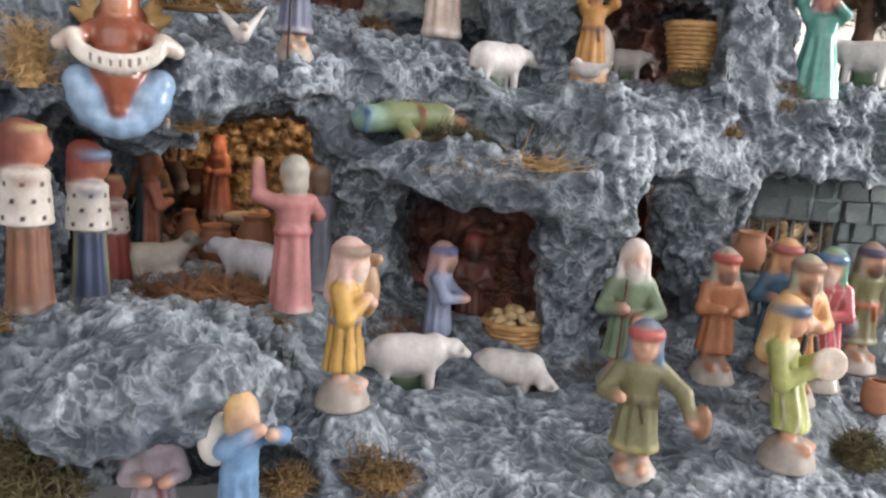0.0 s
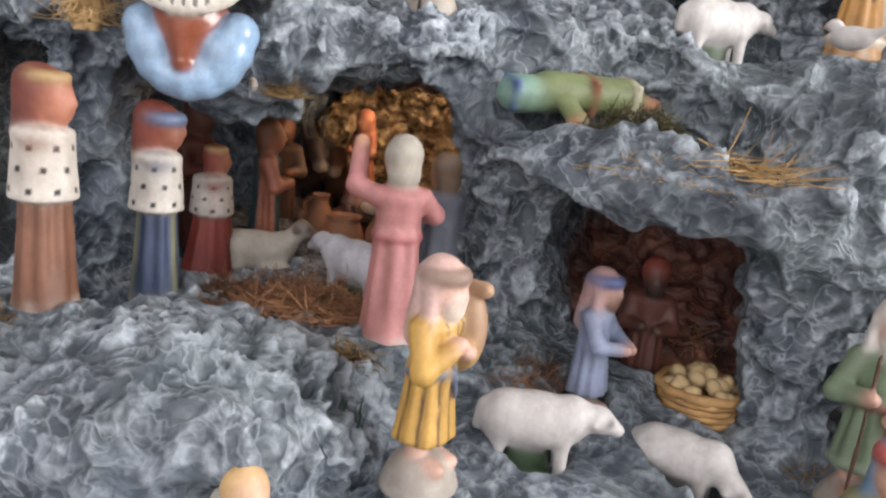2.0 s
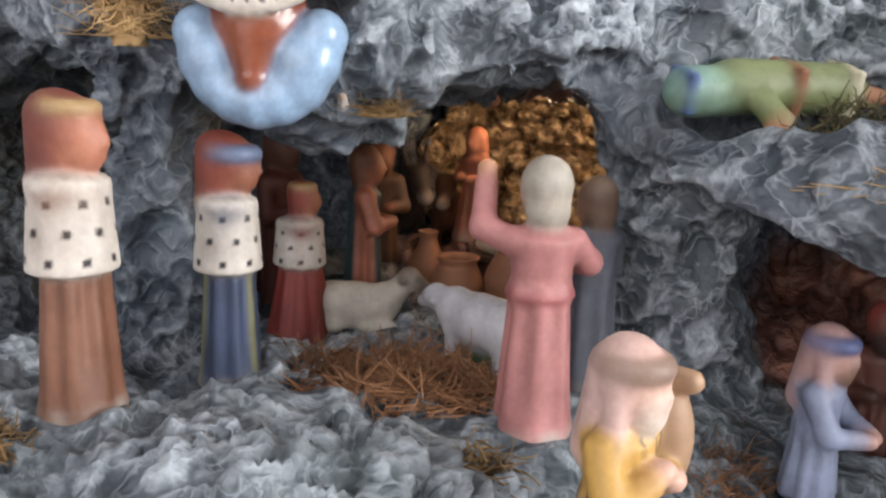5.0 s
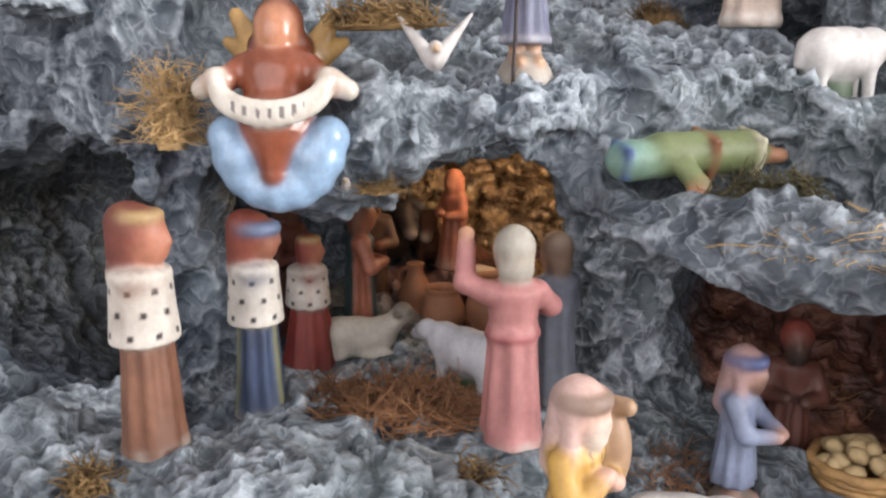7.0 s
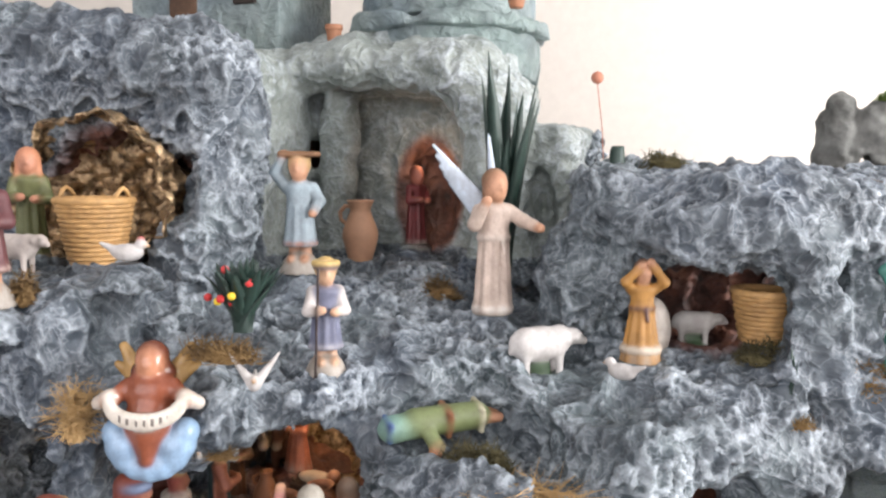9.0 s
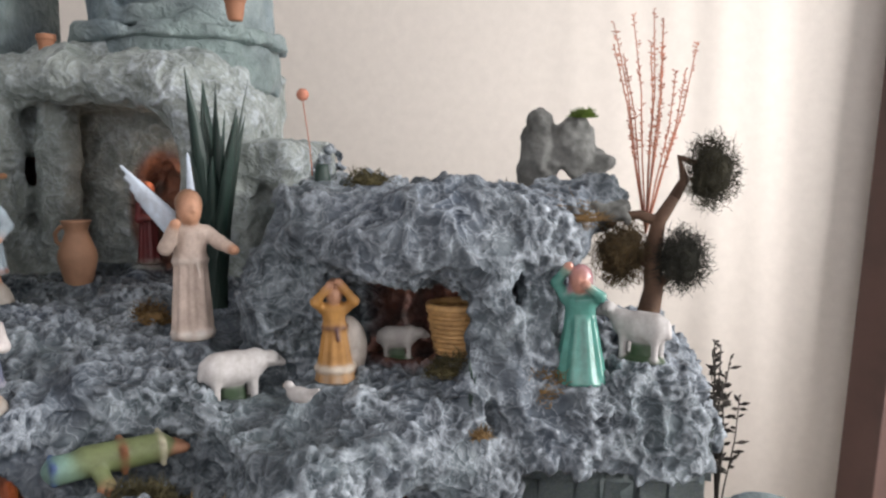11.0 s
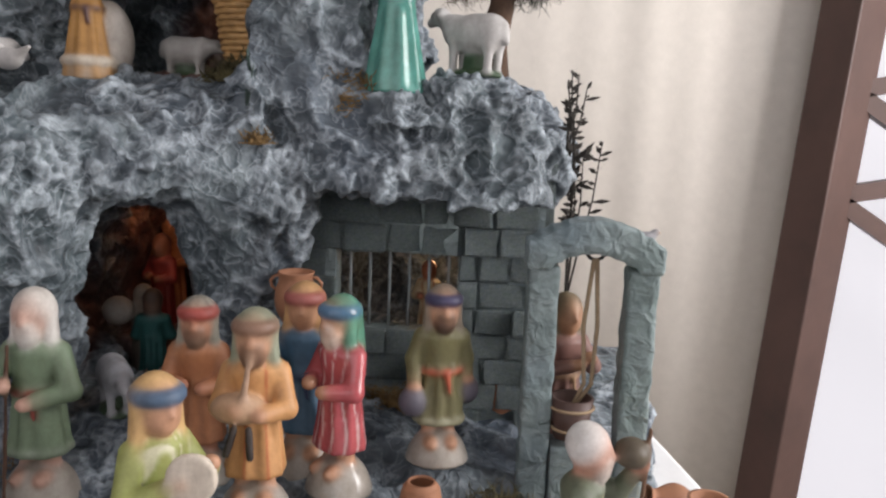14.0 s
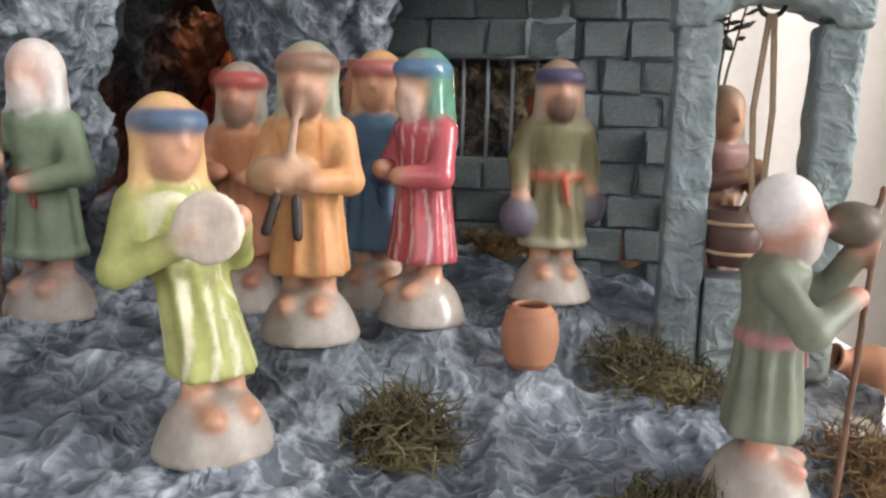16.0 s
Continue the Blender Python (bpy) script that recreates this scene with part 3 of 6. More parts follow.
def mountain():
    h = 0.0033
    s = Solid((-1.05, 0.30, 0.80), (0.74, 1.50, 1.76), h)
    big = ((-1.05, 0.30, 0.80), (0.74, 1.50, 1.76))
    col = lambda x, xs, ys: np.interp(x, xs, ys).astype(np.float32)

    # the lower ground, falling to the front and to the right
    def ground(x, y, z):
        top = 0.90 + 0.26 * (np.minimum(y, 0.95) - 0.87) - 0.17 * (np.maximum(x, -0.1) - 0.4)
        return most([(z - top) * 0.95 + 0 * x * y, x - 0.70 + 0 * z, 0.36 - y + 0 * z, y - 1.4 + 0 * z, np.broadcast_to(0.80 - z, np.broadcast_shapes(x.shape, y.shape, z.shape))])
    s.join((ground, *big), 0.02)
    # terrace of the kings and the rounded boulder before it
    s.join(block((-0.56, 0.84, 0.87), (0.46, 0.33, 0.105), 0.03), 0.03)
    s.join(bar((-0.85, 0.52, 0.962), (-0.30, 0.53, 0.968), 0.03), 0.04)
    s.join(ball((-0.21, 0.545, 0.966), (0.115, 0.085, 0.030)), 0.03)
    s.cut(ball((-0.19, 0.48, 0.878), (0.145, 0.19, 0.068)), 0.008)

    # the back mass, from the ground to the upper terrace
    def upper_top(x, y):
        return 1.218 + 0.3 * (np.minimum(y, 0.95) - 0.85) - 0.22 * np.clip(x + 0.1, -0.12, 0.2)

    def right_end(z):
        return 0.588 - 0.6 * np.maximum(z - 1.15, 0) - 0.4 * np.maximum(1.15 - z, 0)

    def back(x, y, z):
        yb = col(x, [-1.05, -0.47, -0.43, -0.38, -0.36, -0.13, -0.10, -0.05, -0.025, 0.105, 0.12, 0.138, 0.150, 0.285, 0.30, 0.335, 0.345, 0.60, 0.62],
                 [0.56, 0.58, 0.86, 0.92, 1.12, 1.12, 0.87, 0.87, 0.99, 0.99, 0.89, 0.89, 1.2, 1.2, 0.95, 0.95, 1.07, 1.07, 1.12])
        return most([(yb - y) * 0.6 + 0 * z, z - upper_top(x, y), x - right_end(z), y - 1.42 + 0 * z + 0 * x])
    s.join((back, *big), 0.02)

    # the overhanging upper terrace
    def upper(x, y, z):
        yf = col(x, [-1.05, -0.45, -0.22, -0.15, -0.10, 0.0, 0.08, 0.16, 0.23, 0.30, 0.45, 0.56, 0.62], [0.56, 0.66, 0.71, 0.73, 0.80, 0.87, 0.84, 0.80, 0.84, 0.93, 0.965, 0.98, 1.05])
        zb = col(x, [-1.05, -0.37, -0.33, -0.14, -0.1, 0.0, 0.1, 0.13, 0.155, 0.18, 0.28, 0.30, 0.345, 0.37, 0.62], [1.16, 1.15, 1.168, 1.168, 1.125, 1.115, 1.105, 1.06, 1.05, 1.12, 1.145, 1.10, 1.12, 1.14, 1.14])
        return most([(yf - y) * 0.8 + (z - 1.16) * 0.25, z - upper_top(x, y), zb - z + 0 * y, x - right_end(z), y - 1.42 + 0 * z + 0 * x])
    s.join((upper, *big), 0.03)
    # the straw ledge under the lying shepherd
    lip = [(-0.085, 0.81, 1.132), (-0.03, 0.765, 1.126), (0.05, 0.735, 1.113), (0.12, 0.745, 1.107), (0.17, 0.785, 1.09)]
    for a, b in zip(lip, lip[1:]):
        s.join(bar(a, b, 0.010, 0.011), 0.012)
    s.join(block((0.045, 0.825, 1.112), (0.11, 0.085, 0.006), 0.005), 0.015)
    s.join(ball((0.168, 0.80, 1.11), (0.05, 0.05, 0.07)), 0.03)
    s.join(ball((-0.26, 0.70, 1.175), (0.06, 0.045, 0.045)), 0.03)
    s.cut(ball((-0.465, 0.76, 1.065), (0.125, 0.25, 0.115)), 0.02)
    s.cut(ball((-0.235, 0.93, 1.06), (0.125, 0.17, 0.105)), 0.02)
    # columns
    s.join(bar((-0.392, 0.70, 0.95), (-0.375, 0.70, 1.18), 0.026), 0.03)
    s.join(bar((0.155, 0.84, 0.90), (0.16, 0.83, 1.10), 0.032, 0.04), 0.03)
    s.join(bar((0.31, 0.955, 1.0), (0.31, 0.945, 1.12), 0.03, 0.045), 0.03)
    s.join(bar((-0.07, 0.86, 0.95), (-0.08, 0.84, 1.13), 0.03, 0.04), 0.03)
    # upper left: cliff with a cave
    s.join(block((-0.70, 1.12, 1.41), (0.33, 0.26, 0.185), 0.05), 0.04)
    s.join(bar((-0.345, 0.865, 1.24), (-0.36, 0.90, 1.53), 0.042, 0.05), 0.04)
    s.join(bar((-0.37, 0.90, 1.53), (-0.62, 0.88, 1.56), 0.055, 0.06), 0.04)
    s.join(block((-0.74, 0.80, 1.23), (0.38, 0.16, 0.065), 0.03), 0.04)
    s.cut(ball((-0.472, 0.82, 1.395), (0.118, 0.16, 0.090)), 0.02)
    # the arched building behind: wall, arch, ruin and tower foot
    s.join(block((-0.29, 1.35, 1.42), (0.22, 0.09, 0.19), 0.02), 0.02)
    s.join(bar((-0.335, 1.18, 1.25), (-0.325, 1.18, 1.52), 0.028), 0.02)
    arc = [(-0.46, 1.47), (-0.43, 1.545), (-0.36, 1.575), (-0.28, 1.582), (-0.20, 1.575), (-0.13, 1.565), (-0.085, 1.51), (-0.075, 1.42)]
    for (xa, za), (xb, zb) in zip(arc, arc[1:]):
        s.join(bar((xa, 1.14, za), (xb, 1.14, zb), 0.032), 0.02)
        s.join(bar((xa, 1.22, za + 0.01), (xb, 1.22, zb + 0.01), 0.04), 0.03)
        s.join(bar((xa, 1.29, za + 0.01), (xb, 1.29, zb + 0.01), 0.04), 0.03)
    s.cut(ball((-0.408, 1.24, 1.435), (0.040, 0.17, 0.095)), 0.01)
    s.cut(ball((-0.203, 1.23, 1.372), (0.047, 0.09, 0.092)), 0.01)
    s.join(bar((-0.075, 1.16, 1.25), (-0.075, 1.16, 1.45), 0.025), 0.02)
    s.join(block((0.005, 1.24, 1.37), (0.045, 0.09, 0.115), 0.02), 0.02)
    s.cut(ball((0.0, 1.14, 1.36), (0.025, 0.06, 0.07)), 0.01)
    # the sheep shelter
    s.join(ball((0.245, 1.05, 1.368), (0.19, 0.12, 0.046)), 0.03)
    s.join(block((0.20, 1.07, 1.396), (0.12, 0.09, 0.022), 0.015), 0.03)
    s.join(block((0.25, 1.20, 1.30), (0.17, 0.05, 0.10), 0.02), 0.03)
    s.join(ball((0.085, 1.00, 1.29), (0.05, 0.06, 0.08)), 0.03)
    s.join(bar((0.345, 0.96, 1.20), (0.335, 0.965, 1.36), 0.022), 0.02)
    s.join(bar((0.385, 0.99, 1.20), (0.382, 1.0, 1.38), 0.018), 0.02)
    s.join(bar((0.40, 1.08, 1.385), (0.455, 1.10, 1.40), 0.025), 0.03)
    s.cut(ball((0.24, 0.99, 1.27), (0.088, 0.13, 0.072)), 0.015)

    # the cell behind the barred window
    s.cut(block((0.44, 1.10, 1.02), (0.075, 0.07, 0.055), 0.01), 0.01)
    # crumpled paper: folds at several sizes
    n1, n2, n3 = s.lattice_noise(0.11, 3), s.lattice_noise(0.058, 5), s.lattice_noise(0.030, 8)
    _, (x, y, z) = s.grid()
    calm = np.clip((z - 0.93) / 0.05, 0, 1) * 0.55 + 0.45
    calm = np.where(x > -0.06, calm, np.float32(1.0))
    calm = np.where((y > 1.02) & (x < 0.06) & (z > 1.30), calm * np.float32(0.45), calm)
    s.f += (n1 * 0.013 - (1 - 2 * np.abs(n2)) * 0.011 - (1 - 2 * np.abs(n3)) * 0.0055) * calm
    # flat footing and free room for what stands on the rock
    for px, py, pz, pr, free in PADS:
        s.cut(ball((px, py, pz + free * 0.5 + 0.004), (pr + 0.006, pr + 0.006, free * 0.5)), 0.006)
        s.join((frustum(pz - 0.028, pz, pr + 0.022, pr, 1.0, px, py)), 0.016)
    v, q = s.mesh()
    me = raw_mesh("rock_landscape", v, q)
    crest, plaster, relief = crumple(me, v, PADS)
    # caves are painted red-brown; in doorways and shelter the dark tone stands for shade
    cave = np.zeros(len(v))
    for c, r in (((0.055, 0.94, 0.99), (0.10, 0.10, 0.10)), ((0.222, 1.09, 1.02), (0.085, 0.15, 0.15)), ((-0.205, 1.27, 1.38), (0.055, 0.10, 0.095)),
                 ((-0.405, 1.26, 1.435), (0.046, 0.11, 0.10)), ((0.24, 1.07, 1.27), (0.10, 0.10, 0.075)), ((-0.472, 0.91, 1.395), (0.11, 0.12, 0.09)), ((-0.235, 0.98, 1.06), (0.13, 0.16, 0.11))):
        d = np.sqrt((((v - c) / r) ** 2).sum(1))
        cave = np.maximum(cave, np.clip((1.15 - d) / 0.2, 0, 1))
    cv = me.attributes.new("cave_paint_shade", "FLOAT", "POINT")
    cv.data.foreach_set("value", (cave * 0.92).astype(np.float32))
    rl = me.attributes.new("relief", "FLOAT", "POINT")
    rl.data.foreach_set("value", relief.astype(np.float32))
    tn = me.attributes.new("plaster", "FLOAT", "POINT")
    tn.data.foreach_set("value", plaster.astype(np.float32))
    at = me.attributes.new("crest", "FLOAT", "POINT")
    at.data.foreach_set("value", crest.astype(np.float32))
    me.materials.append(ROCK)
    ob = new("rock_landscape", me)
    global GROUND
    GROUND = BVHTree.FromPolygons([tuple(c) for c in v.tolist()], [tuple(f) for f in q.tolist()])
    return tagged(ob, "crumpled papier-mache mountain painted slate blue with white ridges", "nativity landscape", kind="structure")

# ---- figures of painted clay ----


def rgb(r, g, b):
    """Linear colour from the usual 0 to 255 values."""
    return tuple((c / 255 / 12.92) if c <= 10 else ((c / 255 + 0.055) / 1.055) ** 2.4 for c in (r, g, b))


SKIN, PALE, STONEBASE = rgb(214, 158, 122), rgb(226, 180, 160), rgb(176, 168, 158)
WOOL, SNOW, BLUEBAND, BROWNHAIR = rgb(200, 196, 190), rgb(212, 210, 209), rgb(62, 92, 150), rgb(84, 52, 34)


def stripes(base, line, count=9, width=0.22, wave=0.0):
    a, b = np.array(base), np.array(line)

    def fn(x, y, z):
        ang = np.arctan2(y, x) / (2 * np.pi) * count + wave * np.sin(z * 90)
        w = np.clip((width - np.abs(ang - np.round(ang))) / 0.08, 0, 1)
        return a[None, :] * (1 - w[:, None]) + b[None, :] * w[:, None]
    return fn


def ermine(H, lo, hi):
    """White fur with rows of dark spots, by angle and height."""
    a, b = np.array(rgb(218, 212, 202)), np.array(rgb(30, 28, 30))

    def fn(x, y, z):
        row = (z / H - lo) / (hi - lo) * 3.2
        ang = np.arctan2(y, x) / (2 * np.pi) * 8 + 0.5 * (np.floor(row) % 2)
        d = np.hypot((ang - np.round(ang)) * 2.2, (row - np.floor(row) - 0.5) * 1.9)
        w = np.clip((0.36 - d) / 0.12, 0, 1)[:, None]
        return a[None, :] * (1 - w) + b[None, :] * w
    return fn


def person(name, label, place, H=0.15, yaw=0.0, robe=(0.3, 0.3, 0.3), skin=SKIN, cloth=None, band=None, hair=None, beard=None,
           arms=None, fat=1.0, base=True, sash=None, hem=None, kneel=False, legs=True, pleats=9, lean=(0.0, 0.0), drape=True, sleeves=None, extra=(), mat=None, group="clay figures"):
    """A small clay figure as one mesh; measures are in its own heights, facing -y."""
    P, u = [], H
    S = lambda *v: tuple(c * u for c in v)
    sl = sleeves or (robe if not callable(robe) else robe(np.array([0.01]), np.array([0.003]), np.array([0.0]))[0])
    if base:
        foot = 1.0 if legs else 0.80
        P.append((ball(S(0, 0, 0.0), S(0.168 * foot, 0.155 * foot, 0.19 if legs else 0.06)), STONEBASE))
        P.append((frustum(0, 0.045 * u, 0.180 * u * foot, 0.155 * u * foot, 0.92), STONEBASE))
    z0 = 0.235 if legs else 0.03
    if kneel:
        z0 = 0.0
    if legs and not kneel:
        for sx in (-1, 1):
            P.append((bar(S(sx * 0.05, 0, 0.10), S(sx * 0.05, 0, 0.28), 0.043 * u), skin))
            P.append((ball(S(sx * 0.055, -0.075, 0.128), S(0.036, 0.066, 0.034)), skin))
    lx, ly = lean[0] * u, lean[1] * u
    wide = 1.12 * fat
    P.append((frustum(z0 * u, 0.56 * u, (0.120 if not kneel else 0.17) * u * wide, 0.088 * u * wide, 0.85, pleats=pleats, depth=0.010 * u, lean=(lx * 0.6, ly * 0.6)), robe))
    P.append((frustum(z0 * u, (z0 + 0.16) * u, (0.118 if not kneel else 0.165) * u * wide, 0.085 * u * wide, 0.85, pleats=max(3, pleats // 2), depth=0.013 * u, lean=(lx * 0.2, ly * 0.2)), robe))
    if hem is not None:
        P.append((ring(S(0, 0, z0 + 0.014), 0.118 * u * wide, 0.014 * u, 0.84), hem))
    P.append((frustum(0.50 * u, 0.72 * u, 0.088 * u * wide, 0.104 * u * wide, 0.80, pleats=5, depth=0.004 * u, cx=lx * 0.6, cy=ly * 0.6, lean=(lx * 0.4, ly * 0.4)), robe))
    if sash is not None:
        P.append((ring((lx * 0.6, ly * 0.6, 0.525 * u), 0.097 * u * wide, 0.013 * u, 0.82), sash))
        P.append((bar((lx * 0.6 + 0.02 * u, ly * 0.6 - 0.09 * u * wide, 0.52 * u), (lx * 0.6 + 0.035 * u, ly * 0.6 - 0.098 * u * wide, 0.42 * u), 0.012 * u, 0.009 * u), sash))
    P.append((ball((lx, ly, 0.705 * u), S(0.126 * fat, 0.088, 0.07)), robe))
    P.append((bar((lx, ly, 0.73 * u), (lx, ly - 0.01 * u, 0.82 * u), 0.05 * u), skin))
    hx, hy, hz = lx, ly - 0.024 * u, 0.872 * u
    P.append((ball((hx, hy, hz), S(0.078, 0.086, 0.106)), skin))
    P.append((ball((hx, hy - 0.02 * u, hz - 0.045 * u), S(0.060, 0.066, 0.066)), skin))
    P.append((bar((hx, hy - 0.080 * u, hz + 0.016 * u), (hx, hy - 0.096 * u, hz - 0.018 * u), 0.009 * u, 0.012 * u), skin))
    if hair is not None:
        P.append((ball((hx, hy + 0.026 * u, hz + 0.026 * u), S(0.088, 0.086, 0.098)), hair))
        P.append((ball((hx, hy + 0.050 * u, hz - 0.06 * u), S(0.078, 0.05, 0.075)), hair))
    if cloth is not None:
        P.append((ball((hx, hy + 0.022 * u, hz + 0.030 * u), S(0.092, 0.092, 0.096)), cloth))
        if drape:
            P.append((bar((hx, hy + 0.048 * u, hz), (lx, ly + 0.070 * u, 0.66 * u), 0.082 * u, 0.070 * u), cloth))
            for sx in (-1, 1):
                P.append((bar((hx + sx * 0.066 * u, hy + 0.012 * u, hz + 0.01 * u), (lx + sx * 0.086 * u, ly - 0.015 * u, 0.71 * u), 0.033 * u, 0.030 * u), cloth))
    if band is not None:
        P.append((ring((hx, hy + 0.006 * u, hz + 0.042 * u), 0.083 * u, 0.020 * u, 1.06), band))
        P.append((ring((hx, hy + 0.006 * u, hz + 0.060 * u), 0.078 * u, 0.016 * u, 1.06), band))
    if beard is not None:
        P.append((ball((hx, hy - 0.048 * u, hz - 0.070 * u), S(0.056, 0.046, 0.068)), beard))
        P.append((ball((hx, hy - 0.070 * u, hz - 0.036 * u), S(0.040, 0.026, 0.018)), beard))
    if arms is None:
        arms = (((-0.150, -0.05, 0.55), (-0.05, -0.145, 0.57)), ((0.150, -0.05, 0.55), (0.05, -0.145, 0.55)))
    for sx, arm in zip((-1, 1), arms):
        sh = np.array((lx + sx * 0.108 * u * fat, ly, 0.705 * u))
        el, ha = np.array(S(*arm[0])) + (lx, ly, 0), np.array(S(*arm[1])) + (lx, ly - 0.012 * u, 0)
        P.append((bar(sh, el, 0.050 * u, 0.046 * u), sl))
        P.append((bar(el, el + (ha - el) * 0.72, 0.046 * u, 0.040 * u), sl))
        P.append((bar(el + (ha - el) * 0.66, ha, 0.026 * u, 0.028 * u), skin))
        P.append((ball(ha, S(0.033, 0.033, 0.026)), skin))
    for shape, colour in extra:
        P.append((shape, colour))
    me = sculpt(name, P, h=max(0.0017, H / 82), k=0.0035, mat=mat, floor=0.0)
    ob = new(name, me)
    x, y, z = place
    ob.matrix_basis = pose(x, y, z, 0, 0, yaw)
    return tagged(ob, label, "figurine", group)


def disc(c, n, r, t):
    """A flat round plate with the normal n."""
    c, n = np.array(c, float), np.array(n, float) / np.linalg.norm(n)

    def fn(x, y, z):
        d = (x - c[0]) * n[0] + (y - c[1]) * n[1] + (z - c[2]) * n[2]
        q = np.sqrt(np.maximum((x - c[0]) ** 2 + (y - c[1]) ** 2 + (z - c[2]) ** 2 - d * d, 0))
        return np.maximum(np.abs(d) - t, q - r)
    return fn, c - r, c + r


def sheep(name, label, place, L=0.08, yaw=0.0, coat=WOOL, head_down=0.0, lying=False, base=rgb(64, 92, 60), face=None, group="sheep", category="sheep figurine"):
    """A sheep figure, its head towards +x, on a painted base."""
    u, P = L, []
    S = lambda *v: tuple(c * u for c in v)
    lift = 0.0 if not lying else -0.22
    P.append((ball(S(-0.08, 0, 0.50 + lift), S(0.40, 0.20, 0.235)), coat))
    P.append((ball(S(-0.30, 0, 0.50 + lift), S(0.20, 0.19, 0.22)), coat))
    P.append((ball(S(0.20, 0, 0.54 + lift), S(0.17, 0.165, 0.19)), coat))
    hz = 0.66 + lift - 0.42 * head_down + (0.12 if lying else 0)
    hx = 0.50 - 0.02 * head_down
    P.append((bar(S(0.24, 0, 0.58 + lift), S(hx - 0.06, 0, hz), 0.13 * u, 0.095 * u), coat))
    P.append((bar(S(hx - 0.06, 0, hz + 0.02), S(hx + 0.09, 0, hz - 0.06), 0.095 * u, 0.055 * u), face or coat))
    for sy in (-1, 1):
        P.append((ball(S(hx - 0.11, sy * 0.10, hz + 0.01), S(0.035, 0.05, 0.028)), face or coat))
        P.append((ball(S(hx + 0.005, sy * 0.072, hz + 0.02), S(0.018, 0.016, 0.018)), rgb(40, 34, 30)))
    if lying:
        P.append((ball(S(0.18, -0.13, 0.12), S(0.20, 0.06, 0.07)), coat))
        P.append((ball(S(-0.30, -0.15, 0.12), S(0.16, 0.06, 0.08)), coat))
        floor = 0.02 * u
    else:
        for lx in (-0.34, 0.16):
            for sy in (-1, 1):
                P.append((bar(S(lx, sy * 0.10, 0.40), S(lx + 0.01, sy * 0.10, 0.06), 0.062 * u, 0.045 * u), coat))
        P.append((bar(S(-0.47, 0, 0.58), S(-0.51, 0, 0.40), 0.045 * u, 0.035 * u), coat))
        floor = 0.0
        if base is not None:
            P.append((ball(S(-0.09, 0, 0.02), S(0.36, 0.20, 0.075)), base))
            P.append((ball(S(-0.09, 0, 0.16), S(0.17, 0.09, 0.19)), base))
    me = sculpt(name, P, h=max(0.0015, L / 60), k=0.005, floor=floor)
    ob = new(name, me)
    ob.matrix_basis = pose(*place, 0, 0, yaw)
    return tagged(ob, label, category, group)


def jar(name, label, place, H=0.05, profile=((0.24, 0), (0.34, 0.3), (0.36, 0.5), (0.28, 0.75), (0.22, 0.85), (0.27, 1.0)), handles=0, mat=None, tilt=(0, 0), category="jar", group=""):
    root = thing(name, place, label, category, group)
    root.matrix_basis = pose(*place, tilt[0], tilt[1], 0)
    pr = [(r * H, z * H) for r, z in profile]
    inner = [(max(r - 0.05, 0.02) * H, z * H) for r, z in reversed(profile) if z > 0.4]
    # body with a smooth outline: intermediate rings
    def fine(p):
        out = []
        for i in range(len(p) - 1):
            a0, a, b, b1 = p[max(i - 1, 0)], p[i], p[i + 1], p[min(i + 2, len(p) - 1)]
            for k in range(4):
                t = k / 4
                out.append(tuple(0.5 * (2 * a[j] + (b[j] - a0[j]) * t + (2 * a0[j] - 5 * a[j] + 4 * b[j] - b1[j]) * t * t + (3 * a[j] - a0[j] - 3 * b[j] + b1[j]) * t ** 3) for j in (0, 1)))
        return out + [p[-1]]
    bm = bmesh.new()
    add_lathe(bm, fine(pr) + inner, 28)
    part("body", bm, mat or TERRACOTTA, root)
    for i in range(handles):
        sx = -1 if i == 0 else 1
        r1 = np.interp(0.62, [z for _, z in profile], [r for r, _ in profile])
        r2 = np.interp(0.9, [z for _, z in profile], [r for r, _ in profile])
        bm = bmesh.new()
        add_tube(bm, [(sx * q[0] * H, 0, q[1] * H) for q in ((r1 - 0.02, 0.60), (r1 + 0.10, 0.68), (r1 + 0.12, 0.80), (r2 + 0.08, 0.9), (r2 - 0.03, 0.9))], 0.032 * H, 8)
        part("handle", bm, mat or TERRACOTTA, root)
    return root


